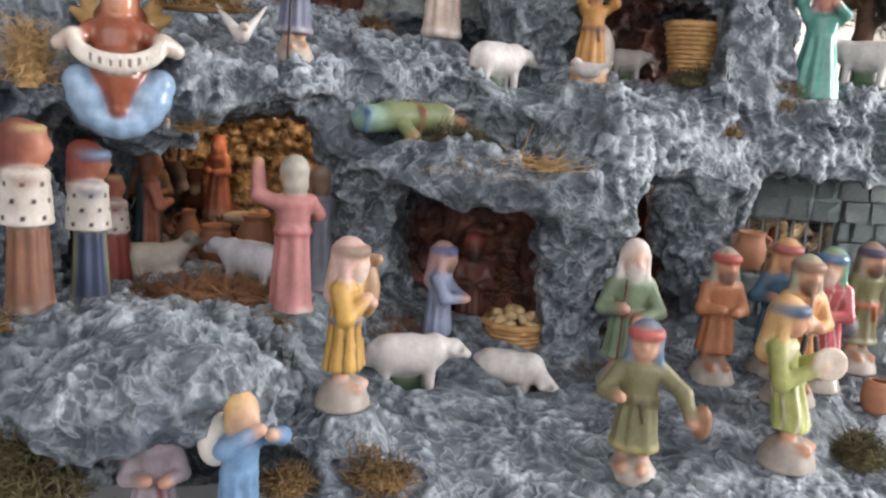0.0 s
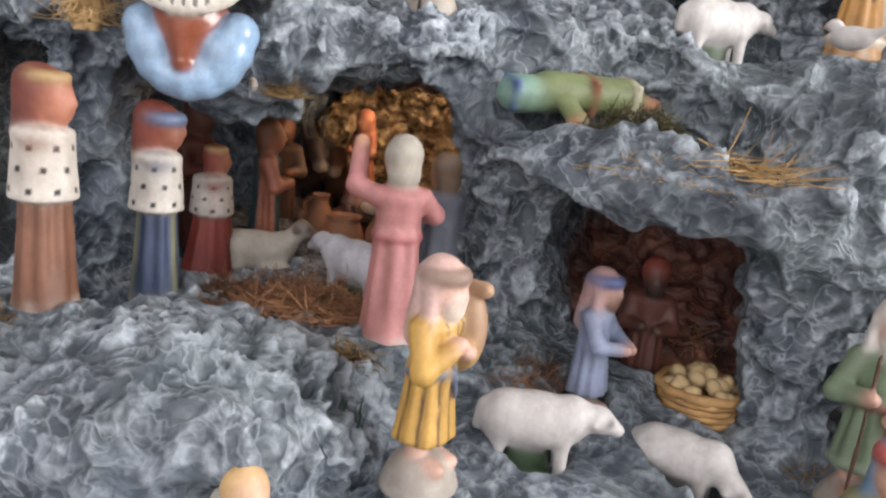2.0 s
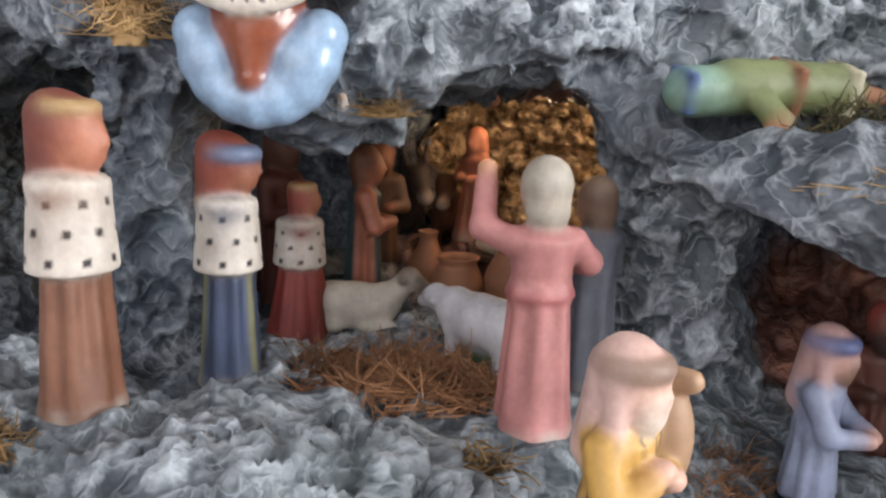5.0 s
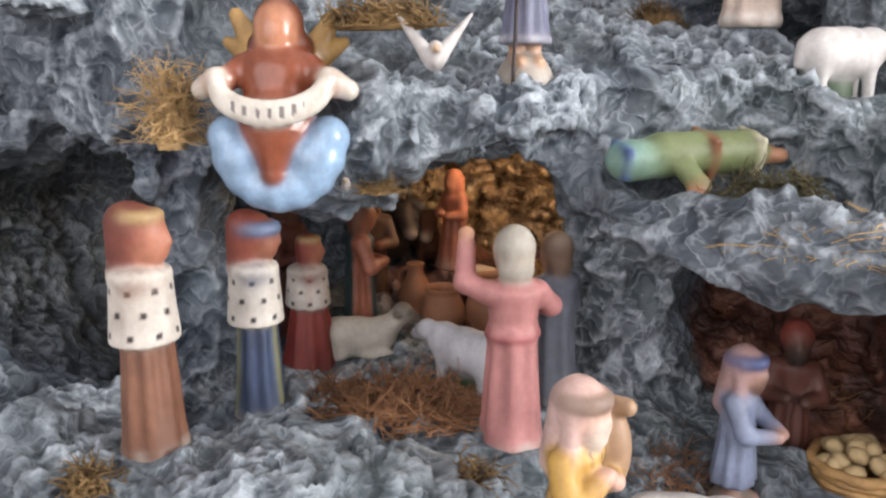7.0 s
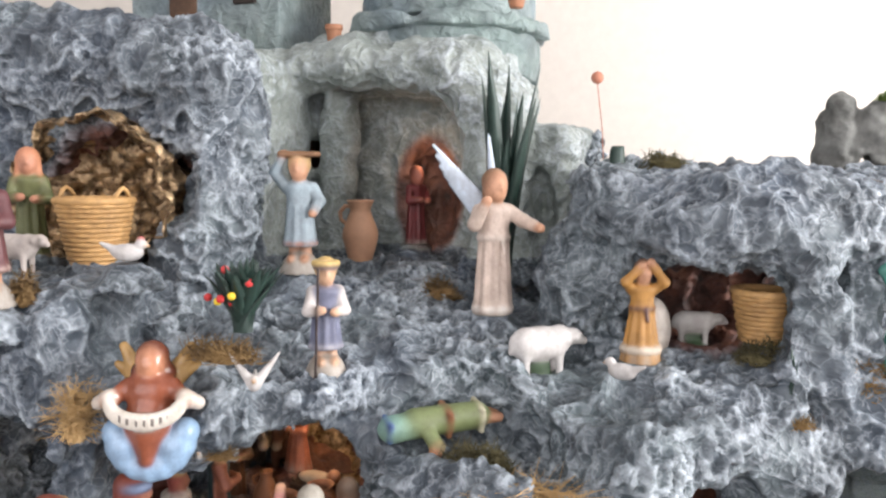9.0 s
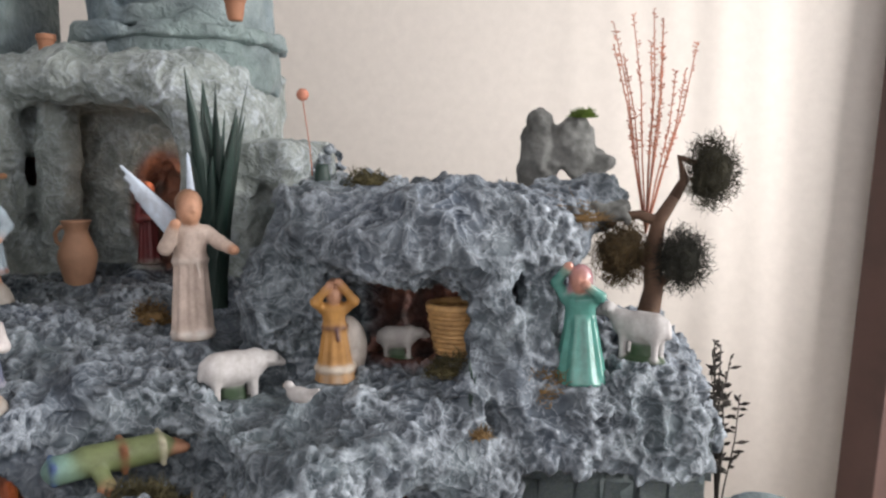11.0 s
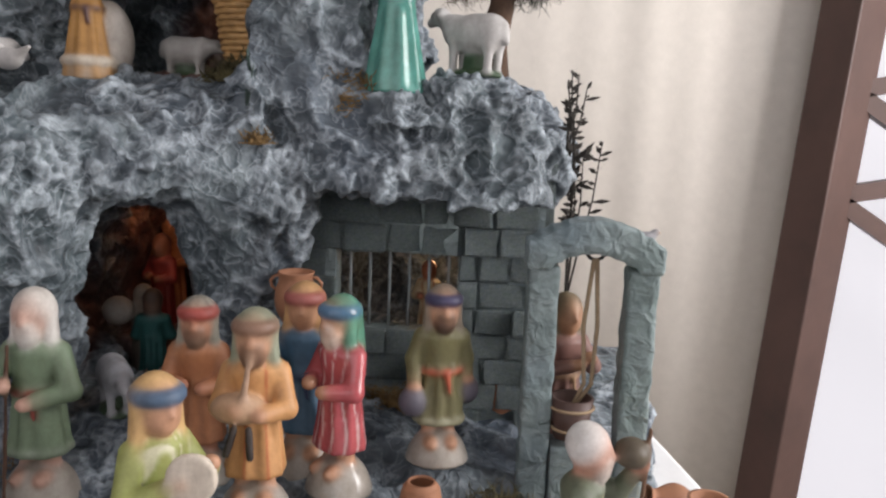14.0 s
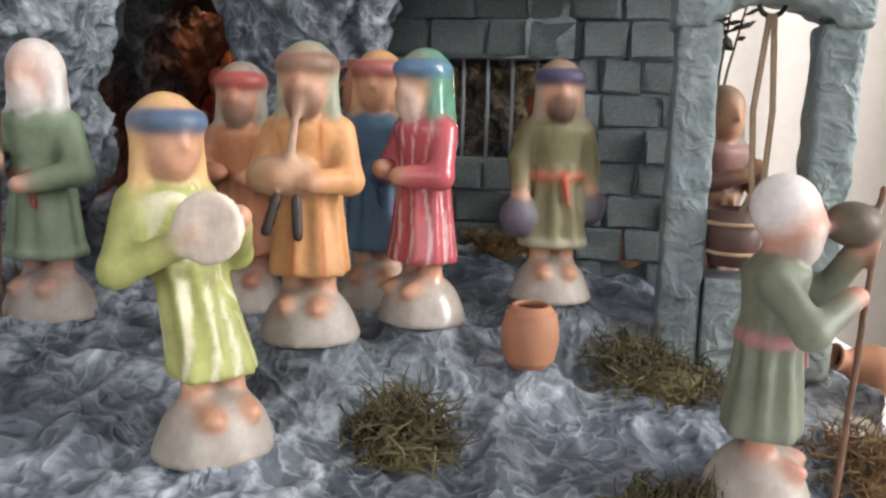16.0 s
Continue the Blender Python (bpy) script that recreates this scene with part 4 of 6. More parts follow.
def basket(place, H=0.07, r0=0.024, r1=0.036, label="", handles=0, fill=None, tilt=(0, 0)):
    """A woven basket: upright stakes and stacked rounds of wicker."""
    root = thing("wicker_basket", place, label, "basket", "baskets")
    root.matrix_basis = pose(*place, tilt[0], tilt[1], 0)
    rounds, sides = max(7, int(H / 0.0052)), 36
    for k in range(rounds):
        z = H * (k + 0.5) / rounds
        r = r0 + (r1 - r0) * (k / (rounds - 1)) ** 0.8
        bm = bmesh.new()
        thick = H / rounds * 0.56 * (1.5 if k == rounds - 1 else 1)
        R = []
        for j in range(sides):
            a = 2 * math.pi * j / sides
            rr = r + 0.0011 * math.sin(9 * a + math.pi * k) + random.uniform(-1, 1) * 0.0003
            R.append([bm.verts.new(((rr + thick * math.cos(b)) * math.cos(a), (rr + thick * math.cos(b)) * math.sin(a), z + thick * math.sin(b))) for b in (0, 1.05, 2.1, 3.14, 4.19, 5.24)])
        for j in range(sides):
            A, B = R[j], R[(j + 1) % sides]
            for i in range(6):
                bm.faces.new((A[i], B[i], B[(i + 1) % 6], A[(i + 1) % 6]))
        part("wicker_round", bm, WICKER, root)
    bm = bmesh.new()
    add_lathe(bm, [(r0, 0.001), (r0 + (r1 - r0) * 0.55 - 0.002, H * 0.55), (0.001, H * 0.56)], 24)
    part("lining", bm, WICKER if fill is None else fill, root)
    for i in range(handles):
        s = -1 if i == 0 else 1
        bm = bmesh.new()
        add_tube(bm, [(s * r1 * math.cos(q) * 1.0, -r1 * 0.3 + r1 * 0.6 * t, H * (1 + 0.16 * math.sin(math.pi * t))) for t, q in ((0, .3), (.25, .1), (.5, 0), (.75, .1), (1, .3))], 0.0025, 6)
        part("handle", bm, WICKER, root)
    return root


def tuft(name, label, place, size=(0.03, 0.03, 0.02), count=160, length=0.02, mat=None, width=0.0007, curl=1.3, flat=0.0, seed=1, category="moss", core=True):
    """A tangle of fine curling strands over a small clump."""
    rng = random.Random(seed)
    if name != "leaf_pad":
        place = (place[0], place[1], rest(*place))
    root = thing(name, place, label, category, kind="stuff")
    bm = bmesh.new()
    for _ in range(count):
        a, b = rng.uniform(0, 2 * math.pi), math.acos(rng.uniform(-1 if name == "leaf_pad" else 0.0 if flat < 0.5 else -0.05, 1))
        rad = rng.uniform(0.5, 1.0)
        p = Vector((size[0] * math.sin(b) * math.cos(a), size[1] * math.sin(b) * math.sin(a), size[2] * math.cos(b))) * rad
        d = Vector((rng.gauss(0, 1), rng.gauss(0, 1), rng.gauss(0, 1) * (1 - flat) + 0.15 * (1 - flat))).normalized()
        if name != "leaf_pad" and max(size[:2]) > 0.025 and size[2] < 0.03:
            low = max(rest(place[0] + p.x, place[1] + p.y, place[2]) - place[2], -0.02)
        else:
            low = 0.0
        p.z += low
        pts = [p]
        for k in range(3):
            d = (d + curl * Vector((rng.gauss(0, 0.5), rng.gauss(0, 0.5), rng.gauss(0, 0.5) * (1 - flat)))).normalized()
            p = p + d * length / 3
            p.z = p.z if name == "leaf_pad" else max(p.z, low + 0.0006)
            pts.append(p.copy())
        w = width * rng.uniform(0.7, 1.4)
        rows = []
        for i, q in enumerate(pts):
            dd = (pts[min(i + 1, 3)] - pts[max(i - 1, 0)]).normalized()
            s1 = dd.orthogonal().normalized()
            s2 = dd.cross(s1)
            ww = w * (1 - 0.22 * i)
            rows.append([bm.verts.new(q + ww * (math.cos(t) * s1 + math.sin(t) * s2)) for t in (0, 2.09, 4.19)])
        for A, B in zip(rows, rows[1:]):
            for j in range(3):
                bm.faces.new((A[j], A[(j + 1) % 3], B[(j + 1) % 3], B[j]))
    part("fibre", bm, mat or MOSS, root)
    if core:
        bm = bmesh.new()
        bmesh.ops.create_icosphere(bm, subdivisions=3, radius=1)
        for v in bm.verts:
            n = 0.75 + 0.35 * noise.noise(v.co * 2.3 + Vector((seed, 0, 0))) + 0.15 * noise.noise(v.co * 6)
            v.co = Vector((v.co.x * size[0], v.co.y * size[1], (v.co.z if name == "leaf_pad" else max(v.co.z, -0.12)) * size[2])) * n * 0.82
        part("core", bm, mat or MOSS, root)
    return root

# places on the rock, left terrace
AT_SHEPHERD = stand(-0.047, 0.602, 0.930, 0.026, 0.15)
AT_PINK = stand(-0.117, 0.695, 0.976, 0.024, 0.13)
AT_GREY = stand(-0.108, 0.757, 0.985, 0.020, 0.12)
AT_LAMB = stand(-0.290, 0.793, 0.973, 0.03, 0.05)
AT_GREYSHEEP = stand(-0.181, 0.757, 0.974, 0.03, 0.06)
AT_KING_BROWN = stand(-0.281, 0.548, 1.004, 0.024, 0.14)
AT_KING_BLUE = stand(-0.290, 0.655, 0.982, 0.024, 0.14)
AT_KING_RED = stand(-0.327, 0.768, 0.972, 0.034, 0.12)
AT_CLOAKED = stand(-0.318, 0.835, 0.972, 0.024, 0.13)
AT_PAGE = stand(-0.372, 0.800, 0.975, 0.02, 0.13)
AT_MARY = stand(-0.288, 0.975, 1.015, 0.02, 0.10)
AT_DONKEY = stand(-0.375, 0.985, 0.985, 0.03, 0.10)
AT_OX = stand(-0.335, 1.02, 0.985, 0.03, 0.10)
AT_JAR = stand(-0.258, 0.885, 0.975, 0.02, 0.06)
AT_JAR_WIDE = stand(-0.215, 0.90, 0.975, 0.022, 0.06)
AT_PITCHER = stand(-0.305, 0.92, 0.975, 0.018, 0.07)
# lower ground
AT_EWE = stand(0.002, 0.702, 0.901, 0.026, 0.06)
AT_GRAZER = stand(0.099, 0.755, 0.880, 0.026, 0.06)
AT_BLUEMAN = stand(0.018, 0.770, 0.918, 0.022, 0.12)
AT_POTTER = stand(0.048, 0.852, 0.915, 0.024, 0.12)
AT_POTATOES = stand(0.098, 0.830, 0.910, 0.028, 0.06)
AT_OLD = stand(0.212, 0.783, 0.899, 0.024, 0.14)
AT_DANCER = stand(0.206, 0.653, 0.860, 0.024, 0.16)
AT_TAMBOURINE = stand(0.362, 0.711, 0.866, 0.025, 0.15)
AT_PIPER = stand(0.381, 0.778, 0.904, 0.025, 0.15)
AT_BROWNMAN = stand(0.316, 0.829, 0.903, 0.024, 0.14)
AT_JARBEARER = stand(0.390, 0.863, 0.903, 0.024, 0.15)
AT_STRIPED = stand(0.428, 0.833, 0.904, 0.024, 0.15)
AT_OLIVE = stand(0.496, 0.898, 0.908, 0.025, 0.15)
AT_BARREL = stand(0.494, 0.827, 0.884, 0.012, 0.03)
AT_DRINKER = stand(0.610, 0.764, 0.852, 0.024, 0.14)
AT_WATERWOMAN = stand(0.598, 0.957, 0.895, 0.022, 0.14)
AT_CAVESHEEP = stand(0.226, 0.865, 0.935, 0.022, 0.06)
AT_TEALWOMAN = stand(0.206, 0.967, 0.915, 0.022, 0.11)
AT_CARRIER = stand(0.187, 0.985, 0.915, 0.02, 0.10)
AT_REDWOMAN = stand(0.172, 1.055, 0.955, 0.02, 0.10)
AT_ORANGEWOMAN = stand(0.168, 1.085, 0.955, 0.02, 0.12)
AT_SIDEJAR = stand(0.543, 1.018, 0.905, 0.016, 0.05)
AT_SEATED = stand(-0.158, 0.490, 0.846, 0.03, 0.08)
AT_BLONDE = stand(-0.100, 0.500, 0.842, 0.024, 0.12)
# upper terraces
AT_BOY = stand(-0.145, 0.782, 1.209, 0.022, 0.12)
AT_ANGEL = stand(-0.013, 0.957, 1.253, 0.022, 0.16)
AT_BREADGIRL = stand(-0.265, 0.944, 1.290, 0.022, 0.15)
AT_JUG = stand(-0.258, 1.110, 1.284, 0.02, 0.10)
AT_BURGUNDY = stand(-0.213, 1.222, 1.305, 0.022, 0.12)
AT_KNEELING = stand(0.163, 0.941, 1.213, 0.026, 0.11)
AT_TEALSEAT = stand(0.433, 0.978, 1.213, 0.024, 0.12)
AT_RIGHTSHEEP = stand(0.496, 1.012, 1.231, 0.024, 0.06)
AT_TERRACESHEEP = stand(0.061, 0.914, 1.190, 0.024, 0.06)
AT_SHELTERSHEEP = stand(0.221, 1.022, 1.220, 0.022, 0.05)
AT_SHELTERBASKET = stand(0.291, 1.002, 1.234, 0.024, 0.07)
AT_OLDLADY = stand(-0.528, 0.775, 1.312, 0.024, 0.13)
AT_BASKET = stand(-0.428, 0.768, 1.314, 0.026, 0.08)
AT_PURPLE = stand(-0.436, 0.629, 1.286, 0.024, 0.14)
AT_HEN = stand(-0.345, 0.722, 1.324, 0.016, 0.04)
AT_GOAT = stand(-0.468, 0.700, 1.308, 0.02, 0.05)
AT_TREE = stand(0.512, 1.065, 1.235, 0.018, 0.03)
AT_FATHER = stand(-0.352, 0.915, 0.975, 0.02, 0.12)
AT_MANGER = stand(-0.245, 0.945, 0.99, 0.02, 0.05)
AT_PRISONER = stand(0.455, 1.095, 0.955, 0.03, 0.12)

mountain()

# ---- masonry of the prison ----
def prison():
    root = thing("prison_wall", (0.36, 1.0, 0.89), "grey-green stone block wall with a barred window", "wall", kind="structure")
    rng = random.Random(5)
    shared = []
    for k in range(5):
        bm = bmesh.new()
        add_box(bm, (-0.5, -0.5, -0.5), (0.5, 0.5, 0.5), 0.0)
        bmesh.ops.bevel(bm, geom=bm.edges[:], offset=0.07, segments=1, affect="EDGES")
        for v in bm.verts:
            v.co += Vector((rng.uniform(-1, 1), rng.uniform(-1, 1), rng.uniform(-1, 1))) * 0.05
        me = bpy.data.meshes.new("stone_block")
        bm.to_mesh(me)
        bm.free()
        me.materials.append(STONE)
        shared.append(me)
    # courses of blocks; the window lies between x 0.02 and 0.135, z 0.10 and 0.175
    z, row = 0.0, 0
    heights = [0.026, 0.025, 0.0245, 0.0245, 0.0253, 0.0253, 0.0253, 0.027, 0.026, 0.025, 0.024]
    for hh in heights:
        x = -0.03 - (0.02 if row % 2 else 0)
        while x < 0.215:
            w = rng.uniform(0.028, 0.046)
            a, b = x, min(x + w, 0.222)
            x += w
            mid = z + hh / 2
            if 0.10 < mid < 0.175:
                if a >= 0.018 and b <= 0.137:
                    continue
                if a < 0.02 < b:
                    b = 0.02
                if a < 0.135 < b and a > 0.0:
                    a = 0.135
            if b - a < 0.01:
                continue
            ob = new("stone_block", rng.choice(shared))
            ob.parent = root
            ob.matrix_basis = Matrix.LocRotScale(((a + b) / 2, rng.uniform(-0.003, 0.003) + 0.10 * ((a + b) / 2), mid), Euler((0, 0, 0.1)), (b - a - 0.0008, 0.035, hh - 0.0008))
        z += hh
        row += 1
    bm = bmesh.new()
    for lo, hi in (((-0.03, 0.0), (0.02, 0.272)), ((0.135, 0.0), (0.215, 0.272)), ((0.02, 0.0), (0.135, 0.100)), ((0.02, 0.176), (0.135, 0.272))):
        q = 0.05 * (lo[0] + hi[0])
        add_box(bm, (lo[0], q - 0.011, lo[1]), (hi[0], q + 0.012, hi[1]))
    part("mortar", bm, STONE, root, "recessed dark joints", smooth=False)
    for i in range(6):
        bm = bmesh.new()
        x = 0.030 + 0.019 * i
        add_tube(bm, [(x, 0.005 + 0.1 * x, 0.095), (x + 0.0006, 0.004 + 0.1 * x, 0.14), (x, 0.005 + 0.1 * x, 0.18)], 0.0016, 6)
        part("window_bar", bm, IRON, root, "thin grey upright bar")


# ---- lower ground: figures and animals ----
G1 = "clay villagers"
sack = [(ball((0.026, -0.002, 0.094), (0.013, 0.017, 0.028)), rgb(178, 142, 108)), (bar((0.026, -0.016, 0.120), (0.026, 0.012, 0.120), 0.005), rgb(178, 142, 108))]
person("clay_shepherd", "clay shepherd in a yellow striped robe carrying a sack", AT_SHEPHERD, 0.143, 80, stripes(rgb(206, 160, 62), rgb(96, 66, 30), 9, 0.12), PALE, rgb(218, 182, 174), rgb(140, 116, 100), beard=rgb(226, 214, 200),
       arms=(((-0.16, -0.06, 0.56), (-0.02, -0.12, 0.66)), ((0.16, -0.06, 0.56), (0.03, -0.13, 0.62))), sash=rgb(90, 110, 140), extra=sack, group=G1)
person("clay_villager", "grey-haired clay villager in a pink robe raising one arm", AT_PINK, 0.151, 220, rgb(192, 126, 124), SKIN, hair=rgb(176, 172, 160),
       arms=(((-0.19, -0.05, 0.62), (-0.12, -0.14, 0.6)), ((0.19, -0.08, 0.74), (0.16, -0.16, 0.93))), sash=rgb(170, 90, 92), legs=False, pleats=7, group=G1)
person("clay_villager", "clay villager in a slate grey robe with folded hands", AT_GREY, 0.127, 235, rgb(104, 112, 128), SKIN, hair=rgb(112, 92, 74), legs=False, pleats=6, group=G1)
cape = lambda H, w=1.0: [(frustum(0.47 * H, 0.74 * H, 0.140 * H * w, 0.118 * H * w, 0.95, cy=0.006 * H), ermine(H, 0.47, 0.74)), (ball((0, 0.01 * H, 0.73 * H), (0.130 * H * w, 0.105 * H * w, 0.04 * H)), rgb(218, 212, 202)), (ring((0, -0.01 * H, 0.955 * H), 0.068 * H, 0.02 * H), rgb(178, 148, 96))]
G2 = "clay kings"
person("clay_king", "clay king in a brown robe, spotted white cape and gold crown", AT_KING_BROWN, 0.146, 112, rgb(134, 88, 64), rgb(190, 120, 90), hair=rgb(122, 54, 40), arms=(), extra=cape(0.146) + [(bar((0, 0.008, 0.108), (0, 0.006, 0.135), 0.0105, 0.012), rgb(122, 54, 40))], legs=False, pleats=8, group=G2)
person("clay_king", "clay king in a dark blue robe and spotted white cape", AT_KING_BLUE, 0.146, 122, stripes(rgb(58, 74, 106), rgb(120, 122, 86), 3, 0.12), rgb(150, 90, 64), hair=rgb(140, 62, 42), band=rgb(100, 122, 156), arms=(), extra=cape(0.146)[:2] + [(bar((0, 0.008, 0.108), (0, 0.006, 0.135), 0.0105, 0.012), rgb(140, 62, 42))], legs=False, pleats=8, group=G2)
person("clay_king", "kneeling clay king in a dark red robe and spotted cape", AT_KING_RED, 0.116, 128, rgb(140, 46, 36), rgb(180, 112, 84), hair=rgb(140, 44, 34), hem=rgb(210, 180, 170), kneel=True, fat=1.30, arms=(), extra=cape(0.116, 1.25), group=G2)
person("clay_villager", "clay figure in a teal cloak over an orange robe", AT_CLOAKED, 0.138, 130, stripes(rgb(70, 98, 104), rgb(186, 112, 84), 2, 0.22), rgb(190, 116, 80), hair=rgb(112, 70, 44), legs=False, group=G1)
person("clay_page", "dark clay attendant in a red-brown coat", AT_PAGE, 0.148, 90, rgb(112, 58, 44), rgb(110, 66, 48), hair=rgb(120, 70, 50), legs=False, group=G1)
person("clay_mother", "kneeling clay woman in an orange-brown mantle in the lit cave", AT_MARY, 0.105, -15, rgb(186, 108, 74), rgb(200, 124, 86), cloth=rgb(190, 110, 72), kneel=True, group="clay holy family")


person("clay_father", "clay man in a brown cloak standing in the lit cave", AT_FATHER, 0.135, 30, rgb(122, 84, 58), rgb(190, 116, 80), hair=rgb(84, 54, 38), beard=rgb(84, 54, 38), legs=False, group="clay holy family")


def manger_baby():
    root = thing("manger", AT_MANGER, "small straw-filled manger with a swaddled clay child", "manger")
    bm = bmesh.new()
    for s in (-1, 1):
        add_tube(bm, [(-0.03, s * 0.012, 0.0), (-0.03, s * -0.010, 0.03)], 0.002, 6)
        add_tube(bm, [(0.03, s * 0.012, 0.0), (0.03, s * -0.010, 0.03)], 0.002, 6)
    add_box(bm, (-0.034, -0.012, 0.016), (0.034, 0.012, 0.022), 0.001)
    part("rack", bm, BARK, root)
    me = sculpt("child", [(ball((0.0, 0, 0.030), (0.026, 0.010, 0.009)), rgb(214, 190, 160)), (ball((0.026, 0, 0.034), (0.009, 0.009, 0.010)), rgb(214, 150, 112))], 0.0014, 0.003)
    ob = new("child", me)
    ob.parent = root


manger_baby()


def beast(name, label, place, coat, muzzle, yaw, horns=False, L=0.10):
    u = L
    S = lambda *v: tuple(c * u for c in v)
    P = [(ball(S(0, 0, 0.52), S(0.42, 0.20, 0.22)), coat), (bar(S(0.30, 0, 0.6), S(0.52, 0, 0.85), 0.13 * u, 0.10 * u), coat),
         (bar(S(0.50, 0, 0.88), S(0.70, 0, 0.72), 0.11 * u, 0.065 * u), coat), (ball(S(0.72, 0, 0.70), S(0.07, 0.07, 0.06)), muzzle)]
    for lx in (-0.3, 0.26):
        for sy in (-1, 1):
            P.append((bar(S(lx, sy * 0.11, 0.45), S(lx, sy * 0.11, 0.03), 0.07 * u, 0.05 * u), coat))
    for sy in (-1, 1):
        P.append((bar(S(0.44, sy * 0.08, 0.95), S(0.40, sy * (0.2 if horns else 0.12), 1.06 if horns else 1.15), 0.035 * u, 0.02 * u), muzzle if horns else coat))
    ob = new(name, sculpt(name, P, 0.002, 0.005, floor=0.0))
    ob.matrix_basis = pose(*place, 0, 0, yaw)
    return tagged(ob, label, name.split("_")[0] + " figurine")


beast("donkey_figure", "dark grey-brown clay donkey standing in the cave", AT_DONKEY, rgb(70, 56, 48), rgb(176, 156, 140), -40)
beast("ox_figure", "brown clay ox lying in the lit cave", AT_OX, rgb(112, 70, 44), rgb(190, 166, 140), -70, True, 0.09)
jar("clay_jar", "round brown terracotta pot with a wide rim", AT_JAR, 0.045, ((0.30, 0), (0.46, 0.3), (0.48, 0.5), (0.38, 0.8), (0.34, 0.88), (0.40, 1.0)))
jar("clay_jar", "tall reddish terracotta pot", AT_JAR_WIDE, 0.058, ((0.24, 0), (0.38, 0.35), (0.40, 0.55), (0.28, 0.82), (0.24, 0.9), (0.30, 1.0)))
jar("clay_pitcher", "orange clay pitcher with a narrow neck", AT_PITCHER, 0.055, ((0.22, 0), (0.30, 0.3), (0.30, 0.5), (0.18, 0.75), (0.14, 0.88), (0.17, 1.0)), 1)
sheep("clay_sheep", "white clay sheep lying down, dark face", AT_LAMB, 0.078, 25, rgb(206, 200, 186), lying=True, face=rgb(120, 104, 92), base=None)
sheep("clay_sheep", "grey-white clay sheep grazing towards the straw", AT_GREYSHEEP, 0.078, 165, rgb(196, 198, 206), 0.15, base=rgb(64, 92, 60))
sheep("clay_sheep", "white clay sheep standing on a green base", AT_EWE, 0.088, 18, SNOW, 0.25)
sheep("clay_sheep", "white clay sheep with its head lowered to graze", AT_GRAZER, 0.082, -12, SNOW, 0.75)
person("clay_villager", "clay villager in a pale blue robe with a blue headband", AT_BLUEMAN, 0.127, 80, rgb(140, 154, 186), rgb(196, 150, 136), cloth=rgb(186, 150, 148), band=BLUEBAND, beard=rgb(110, 80, 60), arms=(((-0.15, -0.08, 0.56), (-0.05, -0.2, 0.55)), ((0.15, -0.08, 0.56), (0.05, -0.2, 0.53))), group=G1)
person("clay_potter", "dark clay craftsman in a brown apron and red cap", AT_POTTER, 0.128, 10, rgb(104, 58, 46), rgb(90, 58, 46), cloth=rgb(160, 64, 50), drape=False, beard=rgb(44, 34, 30), legs=False, group=G1)


def potato_basket():
    root = basket(AT_POTATOES, 0.042, 0.026, 0.032, "round wicker basket heaped with small potatoes on a sack", fill=STRAW)
    rng = random.Random(3)
    mat = plain("potato_skin", (0.45, 0.33, 0.17), 0.7, vary=0.25, scale=200)
    for i in range(26):
        a, r = rng.uniform(0, 6.28), 0.028 * math.sqrt(rng.random())
        bm = bmesh.new()
        bmesh.ops.create_icosphere(bm, subdivisions=2, radius=0.0062)
        m = pose(r * math.cos(a), r * math.sin(a), 0.040 + 0.012 * (1 - (r / 0.028) ** 2), rng.uniform(0, 360), rng.uniform(0, 360), 0) @ Matrix.Diagonal((1.3, 1, 0.9, 1))
        bmesh.ops.transform(bm, matrix=m, verts=bm.verts)
        part("potato", bm, mat, root)


potato_basket()
staff = lambda H, x, y: [(bar((x, y, 0.0), (x + 0.004, y + 0.006, 0.80 * H), 0.0016), rgb(92, 60, 40))]
person("clay_shepherd", "white-bearded old clay shepherd in a green robe holding a staff", AT_OLD, 0.162, 5, rgb(120, 142, 112), rgb(206, 160, 140), cloth=rgb(230, 226, 220), beard=rgb(232, 228, 222), sash=rgb(160, 70, 58), hem=rgb(150, 166, 146),
       arms=(((-0.18, -0.05, 0.56), (-0.07, -0.15, 0.58)), ((0.18, -0.05, 0.54), (0.02, -0.14, 0.50))), extra=staff(0.153, -0.014, -0.026), group=G1)
person("clay_dancer", "clay dancer in an olive tunic with a red and blue headband", AT_DANCER, 0.153, -12, rgb(132, 130, 90), rgb(210, 160, 132), cloth=rgb(88, 126, 158), band=rgb(190, 84, 74), sash=rgb(96, 88, 60), hem=rgb(190, 180, 110),
       arms=(((-0.19, -0.06, 0.56), (-0.10, -0.16, 0.57)), ((0.24, -0.03, 0.60), (0.30, -0.06, 0.45))), extra=[(ball((0.054, -0.008, 0.070), (0.008, 0.006, 0.016)), rgb(150, 104, 70))], group=G1)
drum = [(disc((-0.014, -0.026, 0.110), (-0.8, -0.6, 0.1), 0.0155, 0.003), rgb(232, 218, 200))]
person("clay_musician", "clay musician in a green and white striped robe with a tambourine", AT_TAMBOURINE, 0.166, 58, stripes(rgb(172, 180, 96), rgb(226, 224, 188), 9, 0.16, 0.25), SKIN, cloth=rgb(222, 178, 112), band=rgb(66, 104, 140), sash=rgb(150, 150, 80),
       arms=(((-0.17, -0.06, 0.54), (-0.02, -0.21, 0.64)), ((0.17, -0.06, 0.55), (0.09, -0.21, 0.68))), extra=drum, fat=0.9, lean=(-0.07, 0.10), group=G1)
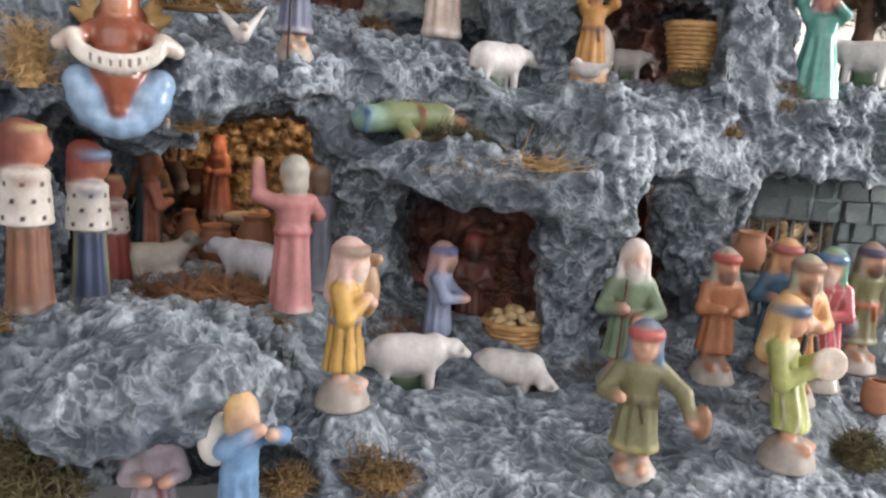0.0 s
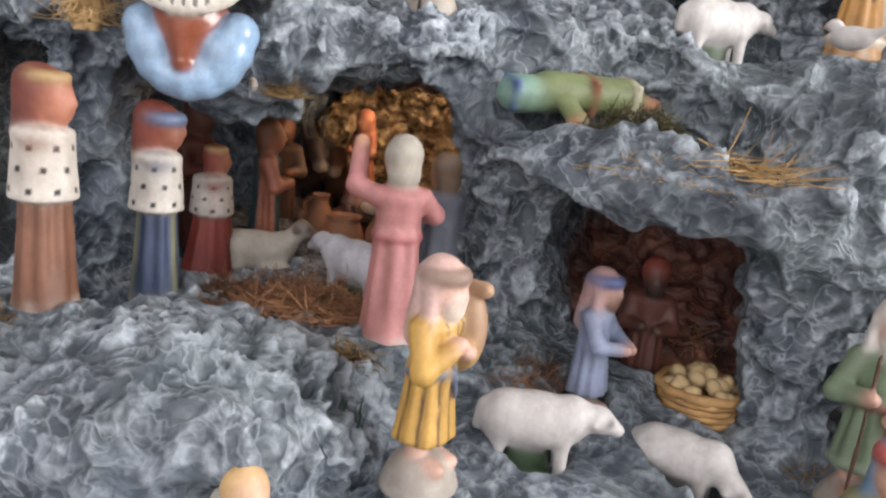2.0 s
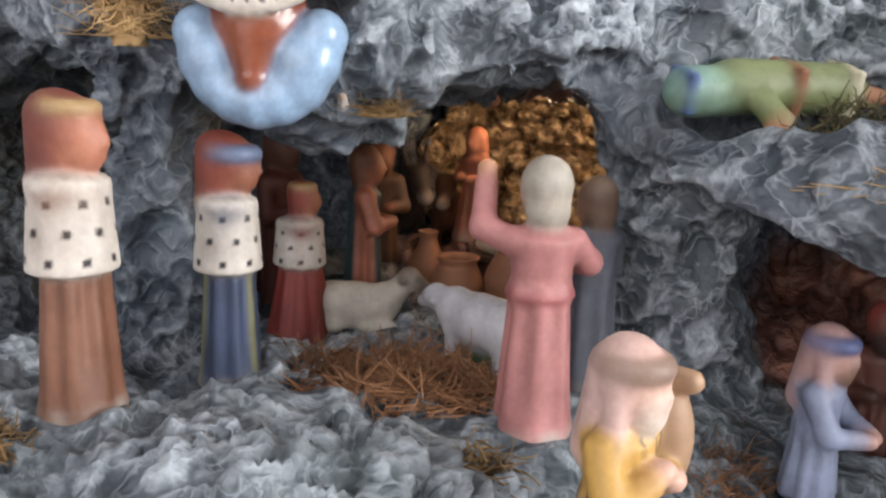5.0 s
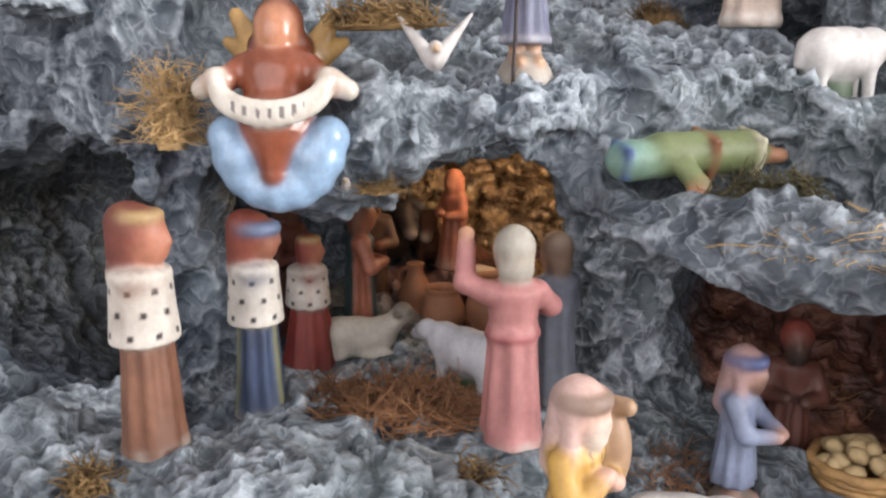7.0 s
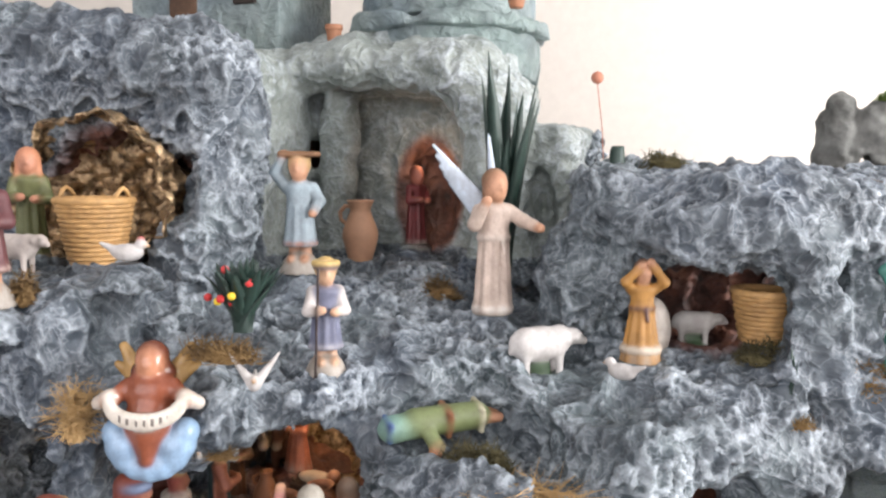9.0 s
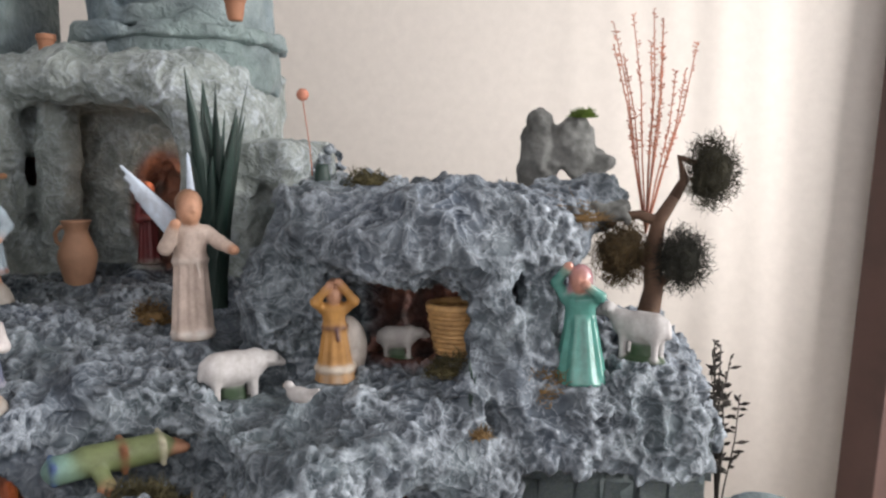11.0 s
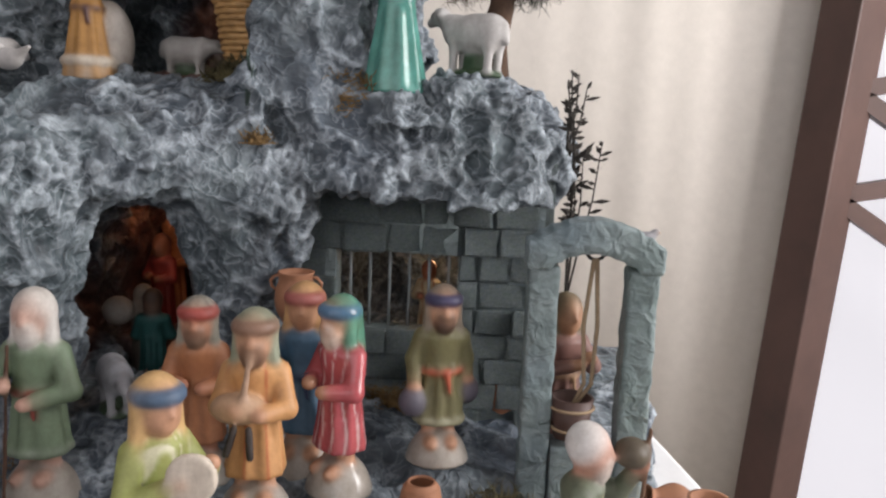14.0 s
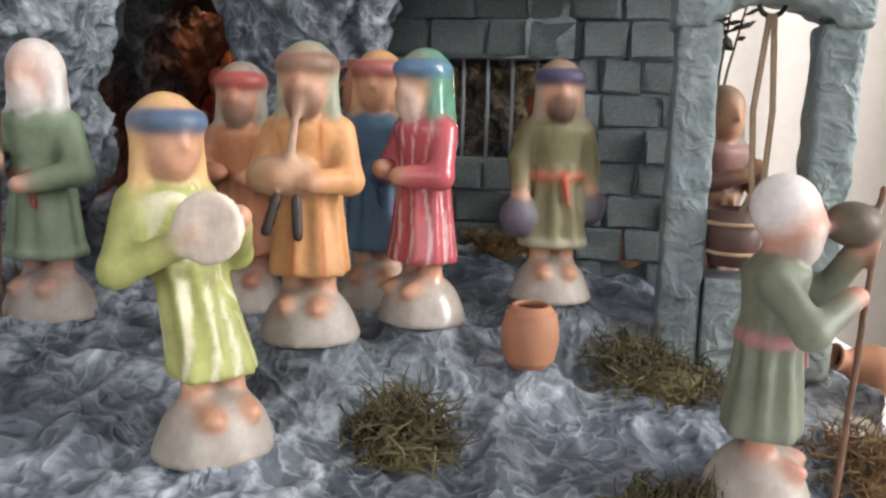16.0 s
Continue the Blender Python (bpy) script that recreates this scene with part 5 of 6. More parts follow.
pipe = [(ball((-0.008, -0.018, 0.088), (0.019, 0.011, 0.011)), rgb(210, 170, 134)), (bar((0.0, -0.018, 0.126), (-0.004, -0.024, 0.092), 0.0018, 0.003), rgb(186, 150, 122)), (bar((-0.008, -0.030, 0.078), (-0.012, -0.034, 0.062), 0.0028), rgb(50, 38, 32)), (bar((0.002, -0.030, 0.078), (0.004, -0.034, 0.060), 0.0028), rgb(50, 38, 32))]
person("clay_musician", "clay piper in an orange striped robe playing a bagpipe", AT_PIPER, 0.156, 8, stripes(rgb(222, 160, 92), rgb(206, 112, 52), 7, 0.10), SKIN, cloth=rgb(150, 160, 136), band=rgb(140, 104, 84), beard=rgb(104, 74, 54), extra=pipe, group=G1)
person("clay_villager", "clay villager in a brown-orange robe with a red striped cap", AT_BROWNMAN, 0.149, 10, rgb(178, 112, 66), rgb(196, 130, 96), cloth=rgb(150, 150, 136), band=rgb(168, 60, 52), beard=rgb(120, 96, 78), extra=[(ball((0, 0.002, 0.138), (0.0115, 0.0115, 0.009)), stripes(rgb(220, 220, 220), rgb(60, 70, 90), 9, 0.25))], group=G1)
person("clay_water_bearer", "clay man in a blue robe with a red headband", AT_JARBEARER, 0.159, 5, rgb(62, 104, 134), rgb(206, 150, 112), cloth=rgb(206, 158, 98), band=rgb(166, 84, 80), sash=rgb(40, 60, 100), arms=(((-0.18, -0.02, 0.58), (-0.10, -0.12, 0.6)), ((0.17, -0.03, 0.56), (0.10, -0.11, 0.52))), group=G1)
person("clay_villager", "clay man in a pink and white striped robe, teal headcloth", AT_STRIPED, 0.157, -35, stripes(rgb(196, 84, 92), rgb(230, 190, 190), 11, 0.12, 0.2), SKIN, cloth=rgb(96, 160, 134), band=rgb(70, 116, 156), beard=rgb(220, 200, 186), mat=GLAZE, group=G1)
pails = [(ball((-0.024, -0.008, 0.054), (0.0115, 0.011, 0.013)), rgb(96, 92, 106)), (ball((0.023, 0.004, 0.060), (0.0115, 0.011, 0.013)), rgb(96, 92, 106))]
person("clay_water_bearer", "clay man in an olive tunic carrying two grey pails", AT_OLIVE, 0.152, 18, rgb(118, 114, 72), SKIN, cloth=rgb(148, 134, 116), band=rgb(44, 50, 96), beard=rgb(70, 50, 38), sash=rgb(196, 88, 50), hem=rgb(190, 190, 160),
       arms=(((-0.15, 0.0, 0.58), (-0.15, -0.04, 0.44)), ((0.14, 0.02, 0.58), (0.145, 0.01, 0.47))), extra=pails, group=G1)
cup = [(ball((0.012, -0.029, 0.130), (0.013, 0.012, 0.010)), rgb(96, 84, 66)), (bar((0.004, -0.034, 0.0), (0.016, -0.040, 0.146), 0.0018), rgb(110, 76, 50))]
person("clay_drinker", "clay old man in grey-green and white turban drinking", AT_DRINKER, 0.152, 82, rgb(112, 122, 100), rgb(206, 146, 120), cloth=rgb(232, 230, 228), beard=rgb(216, 206, 198), sash=rgb(190, 120, 126), drape=False, fat=1.0,
       arms=(((-0.18, -0.1, 0.58), (-0.02, -0.2, 0.66)), ((0.17, -0.14, 0.62), (0.10, -0.22, 0.80))), extra=cup, group=G1)
jar("water_barrel", "small brown barrel with pale hoops", AT_BARREL, 0.036, ((0.30, 0), (0.37, 0.10), (0.40, 0.14), (0.46, 0.5), (0.40, 0.86), (0.37, 0.90), (0.30, 1.0)), category="barrel")
jar("shoulder_jar", "open terracotta jar with one handle on a shoulder", (0.366, 0.912, 1.014), 0.044, ((0.26, 0), (0.40, 0.3), (0.40, 0.6), (0.33, 0.85), (0.36, 1.0)), 2)
jar("clay_jar", "dark terracotta jar lying beside the wall", AT_SIDEJAR, 0.042, ((0.26, 0), (0.42, 0.35), (0.42, 0.6), (0.30, 0.85), (0.34, 1.0)))
sheep("clay_sheep", "pale grey clay sheep in the shade of the grotto", AT_CAVESHEEP, 0.065, -50, rgb(190, 192, 200), 0.3)
person("clay_woman", "clay woman in a teal dress seen from behind", AT_TEALWOMAN, 0.106, 200, rgb(38, 106, 106), SKIN, hair=rgb(74, 56, 46), legs=False, group=G1)
person("clay_villager", "clay villager in grey with a tangled white bundle", AT_CARRIER, 0.105, 160, rgb(120, 112, 104), SKIN, hair=rgb(150, 140, 128), legs=False, extra=[(ball((0.012, 0.02, 0.08), (0.016, 0.014, 0.014)), rgb(170, 164, 156))], group=G1)
person("clay_woman", "small clay woman in a red blouse inside the grotto", AT_REDWOMAN, 0.105, -10, rgb(180, 54, 40), rgb(196, 120, 84), hair=rgb(110, 50, 36), legs=False, group=G1)
person("clay_woman", "small clay figure in an orange dress inside the grotto", AT_ORANGEWOMAN, 0.125, 20, rgb(196, 112, 52), rgb(206, 126, 76), hair=rgb(130, 70, 44), legs=False, group=G1)
person("clay_water_woman", "clay woman in a mauve-brown dress leaning at the well", AT_WATERWOMAN, 0.153, 30, rgb(140, 98, 88), rgb(190, 138, 100), cloth=rgb(120, 108, 78), sash=rgb(190, 150, 110), legs=False, arms=(((-0.17, -0.06, 0.56), (0.0, -0.18, 0.62)), ((0.17, -0.06, 0.56), (0.06, -0.18, 0.66))), group=G1)
person("clay_seated_man", "dark-haired clay man in lilac seated in the lower hollow", AT_SEATED, 0.122, 25, rgb(150, 140, 150), rgb(190, 138, 112), hair=rgb(40, 30, 28), kneel=True, sash=rgb(110, 50, 50), group=G1)
person("clay_woman", "blonde clay woman in a blue dress with raised arms", AT_BLONDE, 0.134, 60, rgb(110, 156, 200), rgb(224, 180, 150), hair=rgb(222, 182, 112), legs=False, arms=(((-0.20, -0.1, 0.76), (-0.06, -0.2, 0.86)), ((0.19, -0.12, 0.72), (0.06, -0.16, 0.78))), extra=[(ball((0, 0.022, 0.09), (0.017, 0.012, 0.02)), rgb(224, 222, 214)), (bar((-0.02, 0.03, 0.112), (0.02, 0.02, 0.108), 0.0025), rgb(190, 160, 120))], group=G1)

# prisoners behind the bars
person("clay_prisoner", "small clay prisoner in a pale striped shirt behind bars", AT_PRISONER, 0.088, -10, stripes(rgb(214, 190, 150), rgb(190, 120, 60), 9, 0.2), rgb(190, 106, 66), hair=rgb(120, 50, 30), legs=False, group=G1)
prison()

# ---- the well with its arch ----
def well():
    root = thing("well", (0.576, 0.905, 0.868), "grey-green stone well with an arched frame and hanging rope", "well", yaw=5)
    w, hgt = 0.079, 0.213
    for x in (0.0, w):
        pts = Solid((x - 0.02, -0.025, -0.01), (x + 0.02, 0.025, hgt + 0.01), 0.0024)
        pts.join(block((x, 0, hgt / 2), (0.0125, 0.0145, hgt / 2), 0.003), 0.002)
        pts.f += pts.lattice_noise(0.012, 3) * 0.0012
        me = raw_mesh("post", *pts.mesh())
        me.materials.append(STONE)
        ob = new("post", me)
        ob.parent = root
    a = Solid((-0.04, -0.035, hgt - 0.02), (w + 0.04, 0.035, hgt + 0.08), 0.0024)
    n = 10
    arc = [(-0.010 + (w + 0.020) * i / n, hgt + 0.004 + 0.034 * math.sin(math.pi * (0.12 + 0.76 * i / n)) - 0.012) for i in range(n + 1)]
    for (xa, za), (xb, zb) in zip(arc, arc[1:]):
        a.join(block(((xa + xb) / 2, 0, (za + zb) / 2), (0.0105, 0.018, 0.0115), 0.003), 0.006)
    a.f += a.lattice_noise(0.014, 4) * 0.0012
    me = raw_mesh("arch", *a.mesh())
    me.materials.append(STONE)
    ob = new("arch", me)
    ob.parent = root
    bm = bmesh.new()
    add_box(bm, (0.0135, -0.016, 0.0), (w - 0.0135, 0.016, 0.062), 0.003)
    part("parapet", bm, STONE, root, smooth=False)
    bm = bmesh.new()
    ringpts = [(w * 0.52 + 0.0075 * math.cos(t), 0, hgt + 0.012 + 0.0075 * math.sin(t)) for t in [2 * math.pi * i / 14 for i in range(15)]]
    add_tube(bm, ringpts, 0.0016, 6)
    part("iron_ring", bm, BLACK, root, "dark iron ring")
    for dx, sw in ((-0.004, 0.006), (0.004, -0.004)):
        bm = bmesh.new()
        add_tube(bm, [(w * 0.52 + dx * 0.3, -0.001, hgt + 0.006), (w * 0.52 + dx * 1.4, 0, hgt - 0.05), (w * 0.52 + dx * 2 + sw, 0, hgt - 0.10), (w * 0.5 - 0.012, 0.0, 0.085)], 0.0018, 6)
        part("rope", bm, ROPE, root, "hemp rope")


well()


def bucket():
    root = thing("well_bucket", (0.606, 0.9, 0.938), "small brown wooden bucket with a pale hoop at the well", "bucket")
    bm = bmesh.new()
    add_lathe(bm, [(0.014, 0), (0.018, 0.034), (0.015, 0.034), (0.012, 0.01)], 20)
    part("body", bm, TIMBER, root)
    for z in (0.008, 0.026):
        bm = bmesh.new()
        r = 0.0148 + 0.004 * z / 0.034
        add_tube(bm, [(r * math.cos(t), r * math.sin(t), z) for t in [2 * math.pi * i / 24 for i in range(25)]], 0.0014, 6)
        part("hoop", bm, ROPE, root, "pale hoop")


bucket()


def lit_jar():
    root = thing("lamp_jar", (0.722, 0.895, 0.839), "small terracotta jar with a warm glowing bulb at its side", "lamp")
    bm = bmesh.new()
    add_lathe(bm, [(0.014, 0), (0.0195, 0.012), (0.021, 0.030), (0.017, 0.046), (0.015, 0.051), (0.018, 0.058), (0.014, 0.058), (0.012, 0.048)], 28)
    part("body", bm, TERRACOTTA, root)
    bm = bmesh.new()
    bmesh.ops.create_icosphere(bm, subdivisions=3, radius=1, matrix=pose(-0.006, -0.012, 0.027) @ Matrix.Diagonal((0.0125, 0.0125, 0.021, 1)))
    part("bulb", bm, glow_material("glowing_bulb", (1.0, 0.62, 0.28), 6.0), root, "glowing warm bulb")


lit_jar()
jar("clay_jar", "brown clay jar lying on its side by the lamp", (0.722, 0.955, 0.858), 0.05, ((0.22, 0), (0.34, 0.3), (0.34, 0.5), (0.2, 0.75), (0.15, 0.88), (0.2, 1.0)), tilt=(20, -70))

# ---- upper terraces: figures ----
def wings(c):
    """Two fans of flat feathers behind the shoulders, one spread and one seen on edge."""
    tips = ((-0.066, 0.200), (-0.062, 0.187), (-0.057, 0.175), (-0.051, 0.164), (-0.044, 0.154), (-0.036, 0.146))
    out = [(bar((-0.012, 0.020, 0.139 - 0.004 * i), (x, 0.030, zt), 0.0075, 0.0022), c) for i, (x, zt) in enumerate(tips)]
    out += [(bar((0.010, 0.022, 0.140 - 0.005 * i), (0.012 + 0.001 * i, 0.046 - 0.002 * i, 0.215 - 0.020 * i), 0.0065, 0.002), c) for i in range(4)]
    return out


person("clay_angel", "clay angel in a cream dress with pale blue wings", AT_ANGEL, 0.175, 40, rgb(212, 192, 178), SKIN, hair=rgb(132, 96, 66), base=True, legs=False, sash=rgb(226, 212, 200), hem=rgb(236, 232, 226), extra=wings(rgb(206, 222, 240)),
       arms=(((-0.17, -0.07, 0.62), (-0.12, -0.14, 0.78)), ((0.17, -0.1, 0.64), (0.22, -0.24, 0.60))), group="clay angels")
stick = [(bar((-0.014, -0.022, 0.0), (-0.010, -0.020, 0.115), 0.0016), rgb(48, 30, 28))]
person("clay_boy", "clay boy in a blue-grey smock and straw hat with a stick", AT_BOY, 0.126, 35, rgb(112, 118, 146), rgb(222, 176, 140), cloth=rgb(222, 190, 104), band=rgb(90, 80, 110), hem=rgb(196, 196, 206), drape=False, sleeves=rgb(220, 214, 212), extra=stick + [(ring((0, -0.002, 0.119), 0.0125, 0.0026), rgb(222, 190, 104))], group=G1)
tray = [(block((0, -0.002, 0.152), (0.026, 0.012, 0.0035), 0.003), rgb(146, 104, 68))]
person("clay_bread_girl", "clay girl in pale blue carrying a tray on her head", AT_BREADGIRL, 0.155, 15, rgb(164, 184, 196), SKIN, cloth=rgb(206, 172, 110), hem=rgb(190, 130, 110), arms=(((-0.2, -0.02, 0.82), (-0.12, -0.03, 0.98)), ((0.17, -0.02, 0.6), (0.13, -0.1, 0.5))), extra=tray, drape=False, group=G1)
jar("clay_jug", "tall tan clay jug with one handle", AT_JUG, 0.094, ((0.17, 0), (0.24, 0.25), (0.28, 0.48), (0.2, 0.72), (0.16, 0.85), (0.22, 1.0)), 1, plain("tan_clay", (0.45, 0.25, 0.15), 0.65, scale=90))
person("clay_woman", "small clay woman in burgundy in the arched doorway", AT_BURGUNDY, 0.125, 60, rgb(122, 42, 44), rgb(190, 110, 84), hair=rgb(120, 60, 44), legs=False, group=G1)
person("clay_kneeling_woman", "kneeling clay woman in a mustard dress raising her hands", AT_KNEELING, 0.117, 15, rgb(198, 142, 58), SKIN, hair=rgb(104, 76, 58), kneel=True, sash=rgb(90, 60, 70), arms=(((-0.17, -0.08, 0.78), (-0.03, -0.12, 0.95)), ((0.19, -0.06, 0.78), (0.05, -0.1, 0.98))),
       extra=[(ball((0.012, 0.016, 0.034), (0.024, 0.016, 0.038)), rgb(206, 198, 188)), (ring((0, 0, 0.016), 0.0195, 0.004, 0.85), rgb(226, 214, 196))], group=G1)
person("clay_seated_woman", "clay woman in a turquoise dress holding her head", AT_TEALSEAT, 0.132, -10, rgb(88, 164, 152), rgb(214, 150, 128), cloth=rgb(180, 130, 140), kneel=True, fat=1.2, arms=(((-0.2, -0.03, 0.84), (-0.09, -0.06, 0.99)), ((0.17, -0.06, 0.74), (0.06, -0.11, 0.84))), hem=rgb(190, 182, 170), mat=GLAZE, group=G1)
sheep("clay_sheep", "white clay sheep on a green base at the ledge's end", AT_RIGHTSHEEP, 0.078, 150, SNOW, -0.1)
sheep("clay_sheep", "white clay sheep grazing on the upper terrace", AT_TERRACESHEEP, 0.084, 40, SNOW, 0.25)
sheep("clay_sheep", "small pale sheep inside the rock shelter", AT_SHELTERSHEEP, 0.055, 10, rgb(196, 194, 190), 0.2)
basket(AT_SHELTERBASKET, 0.06, 0.022, 0.032, "orange-brown wicker basket in the rock shelter")
basket(AT_BASKET, 0.075, 0.026, 0.040, "tall orange wicker basket with two loop handles", 2)
person("clay_old_lady", "clay old woman in green with an orange headscarf", AT_OLDLADY, 0.135, 40, rgb(112, 118, 72), rgb(206, 140, 108), cloth=rgb(214, 140, 96), lean=(0.0, -0.08), legs=False, hem=rgb(200, 170, 150), group=G1)
person("clay_villager", "clay man in a maroon coat with a long staff", AT_PURPLE, 0.154, 35, rgb(110, 62, 66), SKIN, hair=rgb(120, 70, 50), band=rgb(160, 52, 48), hem=rgb(206, 180, 170), extra=[(bar((-0.006, -0.026, 0.0), (-0.014, -0.024, 0.21), 0.0016), rgb(150, 116, 90))], group=G1)
sheep("clay_goat", "small white clay goat beside the basket", AT_GOAT, 0.06, 5, rgb(220, 210, 204), 0.1, base=None, category="goat figurine", group="goats")


def bird(name, label, place, L=0.035, yaw=0, colour=SNOW, spread=False, comb=False):
    u = L
    S = lambda *v: tuple(c * u for c in v)
    P = [(ball(S(0, 0, 0.28), S(0.42, 0.22, 0.24)), colour), (ball(S(0.36, 0, 0.50), S(0.16, 0.13, 0.14)), colour), (bar(S(-0.3, 0, 0.34), S(-0.68, 0, 0.52), 0.13 * u, 0.05 * u), colour), (bar(S(0.5, 0, 0.48), S(0.6, 0, 0.44), 0.05 * u, 0.015 * u), rgb(200, 150, 80))]
    if comb:
        P.append((ball(S(0.36, 0, 0.66), S(0.1, 0.04, 0.06)), rgb(190, 60, 44)))
    if spread:
        for s in (-1, 1):
            P.append((bar(S(0.0, s * 0.15, 0.4), S(-0.25, s * 0.75, 1.15), 0.16 * u, 0.04 * u), colour))
    ob = new(name, sculpt(name, P, 0.0013, 0.003, floor=None if spread else 0.0))
    ob.matrix_basis = pose(*place, 0, 0, yaw)
    return tagged(ob, label, "bird figurine", "birds")


bird("clay_hen", "white clay hen with a red comb beside the basket", AT_HEN, 0.04, 20, comb=True)
bird("clay_dove", "white clay dove on the rock", (0.153, 0.848, 1.214), 0.036, 160)
bird("clay_dove", "small white dove in a brown nest", (0.431, 1.03, 1.378), 0.03, 150)
bird("flying_dove", "white dove with raised wings on the rock face", (-0.162, 0.672, 1.218), 0.030, -60, spread=True)
bird("clay_dove", "white dove tucked in a brown nest under the ledge", (-0.233, 0.683, 1.140), 0.020, -60)
tuft("bird_nest", "brown twig nest under the rock ledge", (-0.220, 0.695, 1.146), (0.024, 0.014, 0.010), 260, 0.016, MOSS_BROWN, 0.0005, 0.5, 0.4, 35, "nest")
bird("clay_bird", "small grey bird on top of the well arch", (0.655, 0.908, 1.101), 0.020, 10, rgb(170, 170, 176))


def cloud_angel():
    blue, dress = rgb(150, 186, 222), rgb(150, 78, 48)
    P = [(ball((0, 0.004, 0.024), (0.036, 0.022, 0.022)), blue)]
    for i in range(9):
        a = math.pi * (0.02 + 0.96 * i / 8)
        P.append((ball((0.033 * math.cos(a), -0.004, 0.050 - 0.038 * math.sin(a)), (0.0145, 0.016, 0.0145)), blue))
    P += [(ball((sx * 0.024, -0.008, 0.034), (0.016, 0.014, 0.018)), blue) for sx in (-1, 1)]
    P += [(ball((0, -0.006, 0.058), (0.025, 0.020, 0.034)), dress), (bar((0, -0.012, 0.05), (0, -0.016, 0.024), 0.017, 0.008), dress), (ball((0, -0.004, 0.088), (0.026, 0.018, 0.022)), dress),
          (ball((0, -0.006, 0.116), (0.014, 0.014, 0.018)), rgb(206, 140, 104)), (ball((0, 0.000, 0.122), (0.0165, 0.015, 0.017)), rgb(110, 56, 38)), (ball((0, 0.002, 0.106), (0.022, 0.012, 0.016)), rgb(110, 56, 38))]
    for s in (-1, 1):
        P += [(bar((s * 0.022, -0.006, 0.094), (s * 0.036, -0.014, 0.080), 0.008), dress), (ball((s * 0.037, -0.016, 0.082), (0.0075, 0.0075, 0.0075)), rgb(206, 140, 104)),
              (bar((s * 0.037, -0.016, 0.084), (s * 0.048, -0.012, 0.078), 0.008, 0.007), rgb(226, 216, 204)),
              (bar((s * 0.016, 0.014, 0.100), (s * 0.034, 0.018, 0.130), 0.011, 0.005), rgb(190, 150, 84)), (bar((s * 0.014, 0.014, 0.094), (s * 0.040, 0.018, 0.112), 0.010, 0.004), rgb(190, 150, 84))]
    arc = [(0.036 * math.cos(t), -0.021 - 0.008 * math.sin(t), 0.083 - 0.021 * math.sin(t)) for t in [math.pi * i / 16 for i in range(17)]]

    def banner(x, y, z):
        """White band with faded marks of lettering."""
        mark = (np.sin(x * 820) > 0.35) & (np.abs(z - (0.083 - 0.021 * np.sqrt(np.maximum(1 - (x / 0.036) ** 2, 0)))) < 0.0034) & (np.abs(x) < 0.024)
        return np.where(mark[:, None], np.array(rgb(120, 112, 108))[None, :], np.array(rgb(232, 226, 214))[None, :])
    for a, b in zip(arc, arc[1:]):
        for dz in (-0.005, -0.0017, 0.0017, 0.005):
            P.append((bar((a[0], a[1], a[2] + dz), (b[0], b[1], b[2] + dz), 0.0026), banner))
    ob = new("cloud_angel", sculpt("cloud_angel", P, 0.0015, 0.004, GLAZE))
    ob.matrix_basis = pose(-0.254, 0.640, 1.134, -6, 0, 22) @ Matrix.Scale(0.94, 4)
    return tagged(ob, "glazed brown angel on a blue cloud holding a banner", "figurine", "clay angels")


cloud_angel()


def lying_shepherd():
    g = rgb(120, 134, 84)
    P = [(bar((-0.035, 0, 0.016), (0.030, 0, 0.014), 0.019, 0.018), g), (ball((-0.060, 0, 0.014), (0.017, 0.016, 0.015)), rgb(112, 160, 160)), (bar((-0.060, 0, 0.012), (-0.040, 0, 0.014), 0.017), rgb(126, 158, 130)),
         (ring((0, 0, 0), 0.001, 0.001), g), (bar((-0.030, -0.012, 0.016), (-0.024, -0.036, 0.002), 0.0085, 0.008), g), (bar((-0.024, -0.036, 0.002), (-0.034, -0.050, -0.012), 0.007, 0.007), rgb(186, 122, 84)),
         (bar((0.030, -0.006, 0.013), (0.056, -0.006, 0.010), 0.009, 0.007), rgb(196, 140, 104)), (bar((0.030, 0.006, 0.013), (0.054, 0.006, 0.010), 0.009, 0.007), rgb(196, 140, 104)),
         (block((0.034, 0, 0.014), (0.0025, 0.0185, 0.0175), 0.002), rgb(214, 210, 180)), (block((-0.004, 0, 0.015), (0.003, 0.0188, 0.0182), 0.002), rgb(150, 96, 60)), (block((-0.068, 0, 0.014), (0.0025, 0.0150, 0.0138), 0.002), BLUEBAND)]
    ob = new("lying_shepherd", sculpt("lying_shepherd", P, 0.0017, 0.004))
    ob.matrix_basis = pose(-0.023, 0.822, 1.152, 14, -2, 42) @ Matrix.Diagonal((1, 0.85, 0.82, 1))
    return tagged(ob, "clay shepherd in a green tunic lying asleep on the ledge", "figurine", G1)


lying_shepherd()

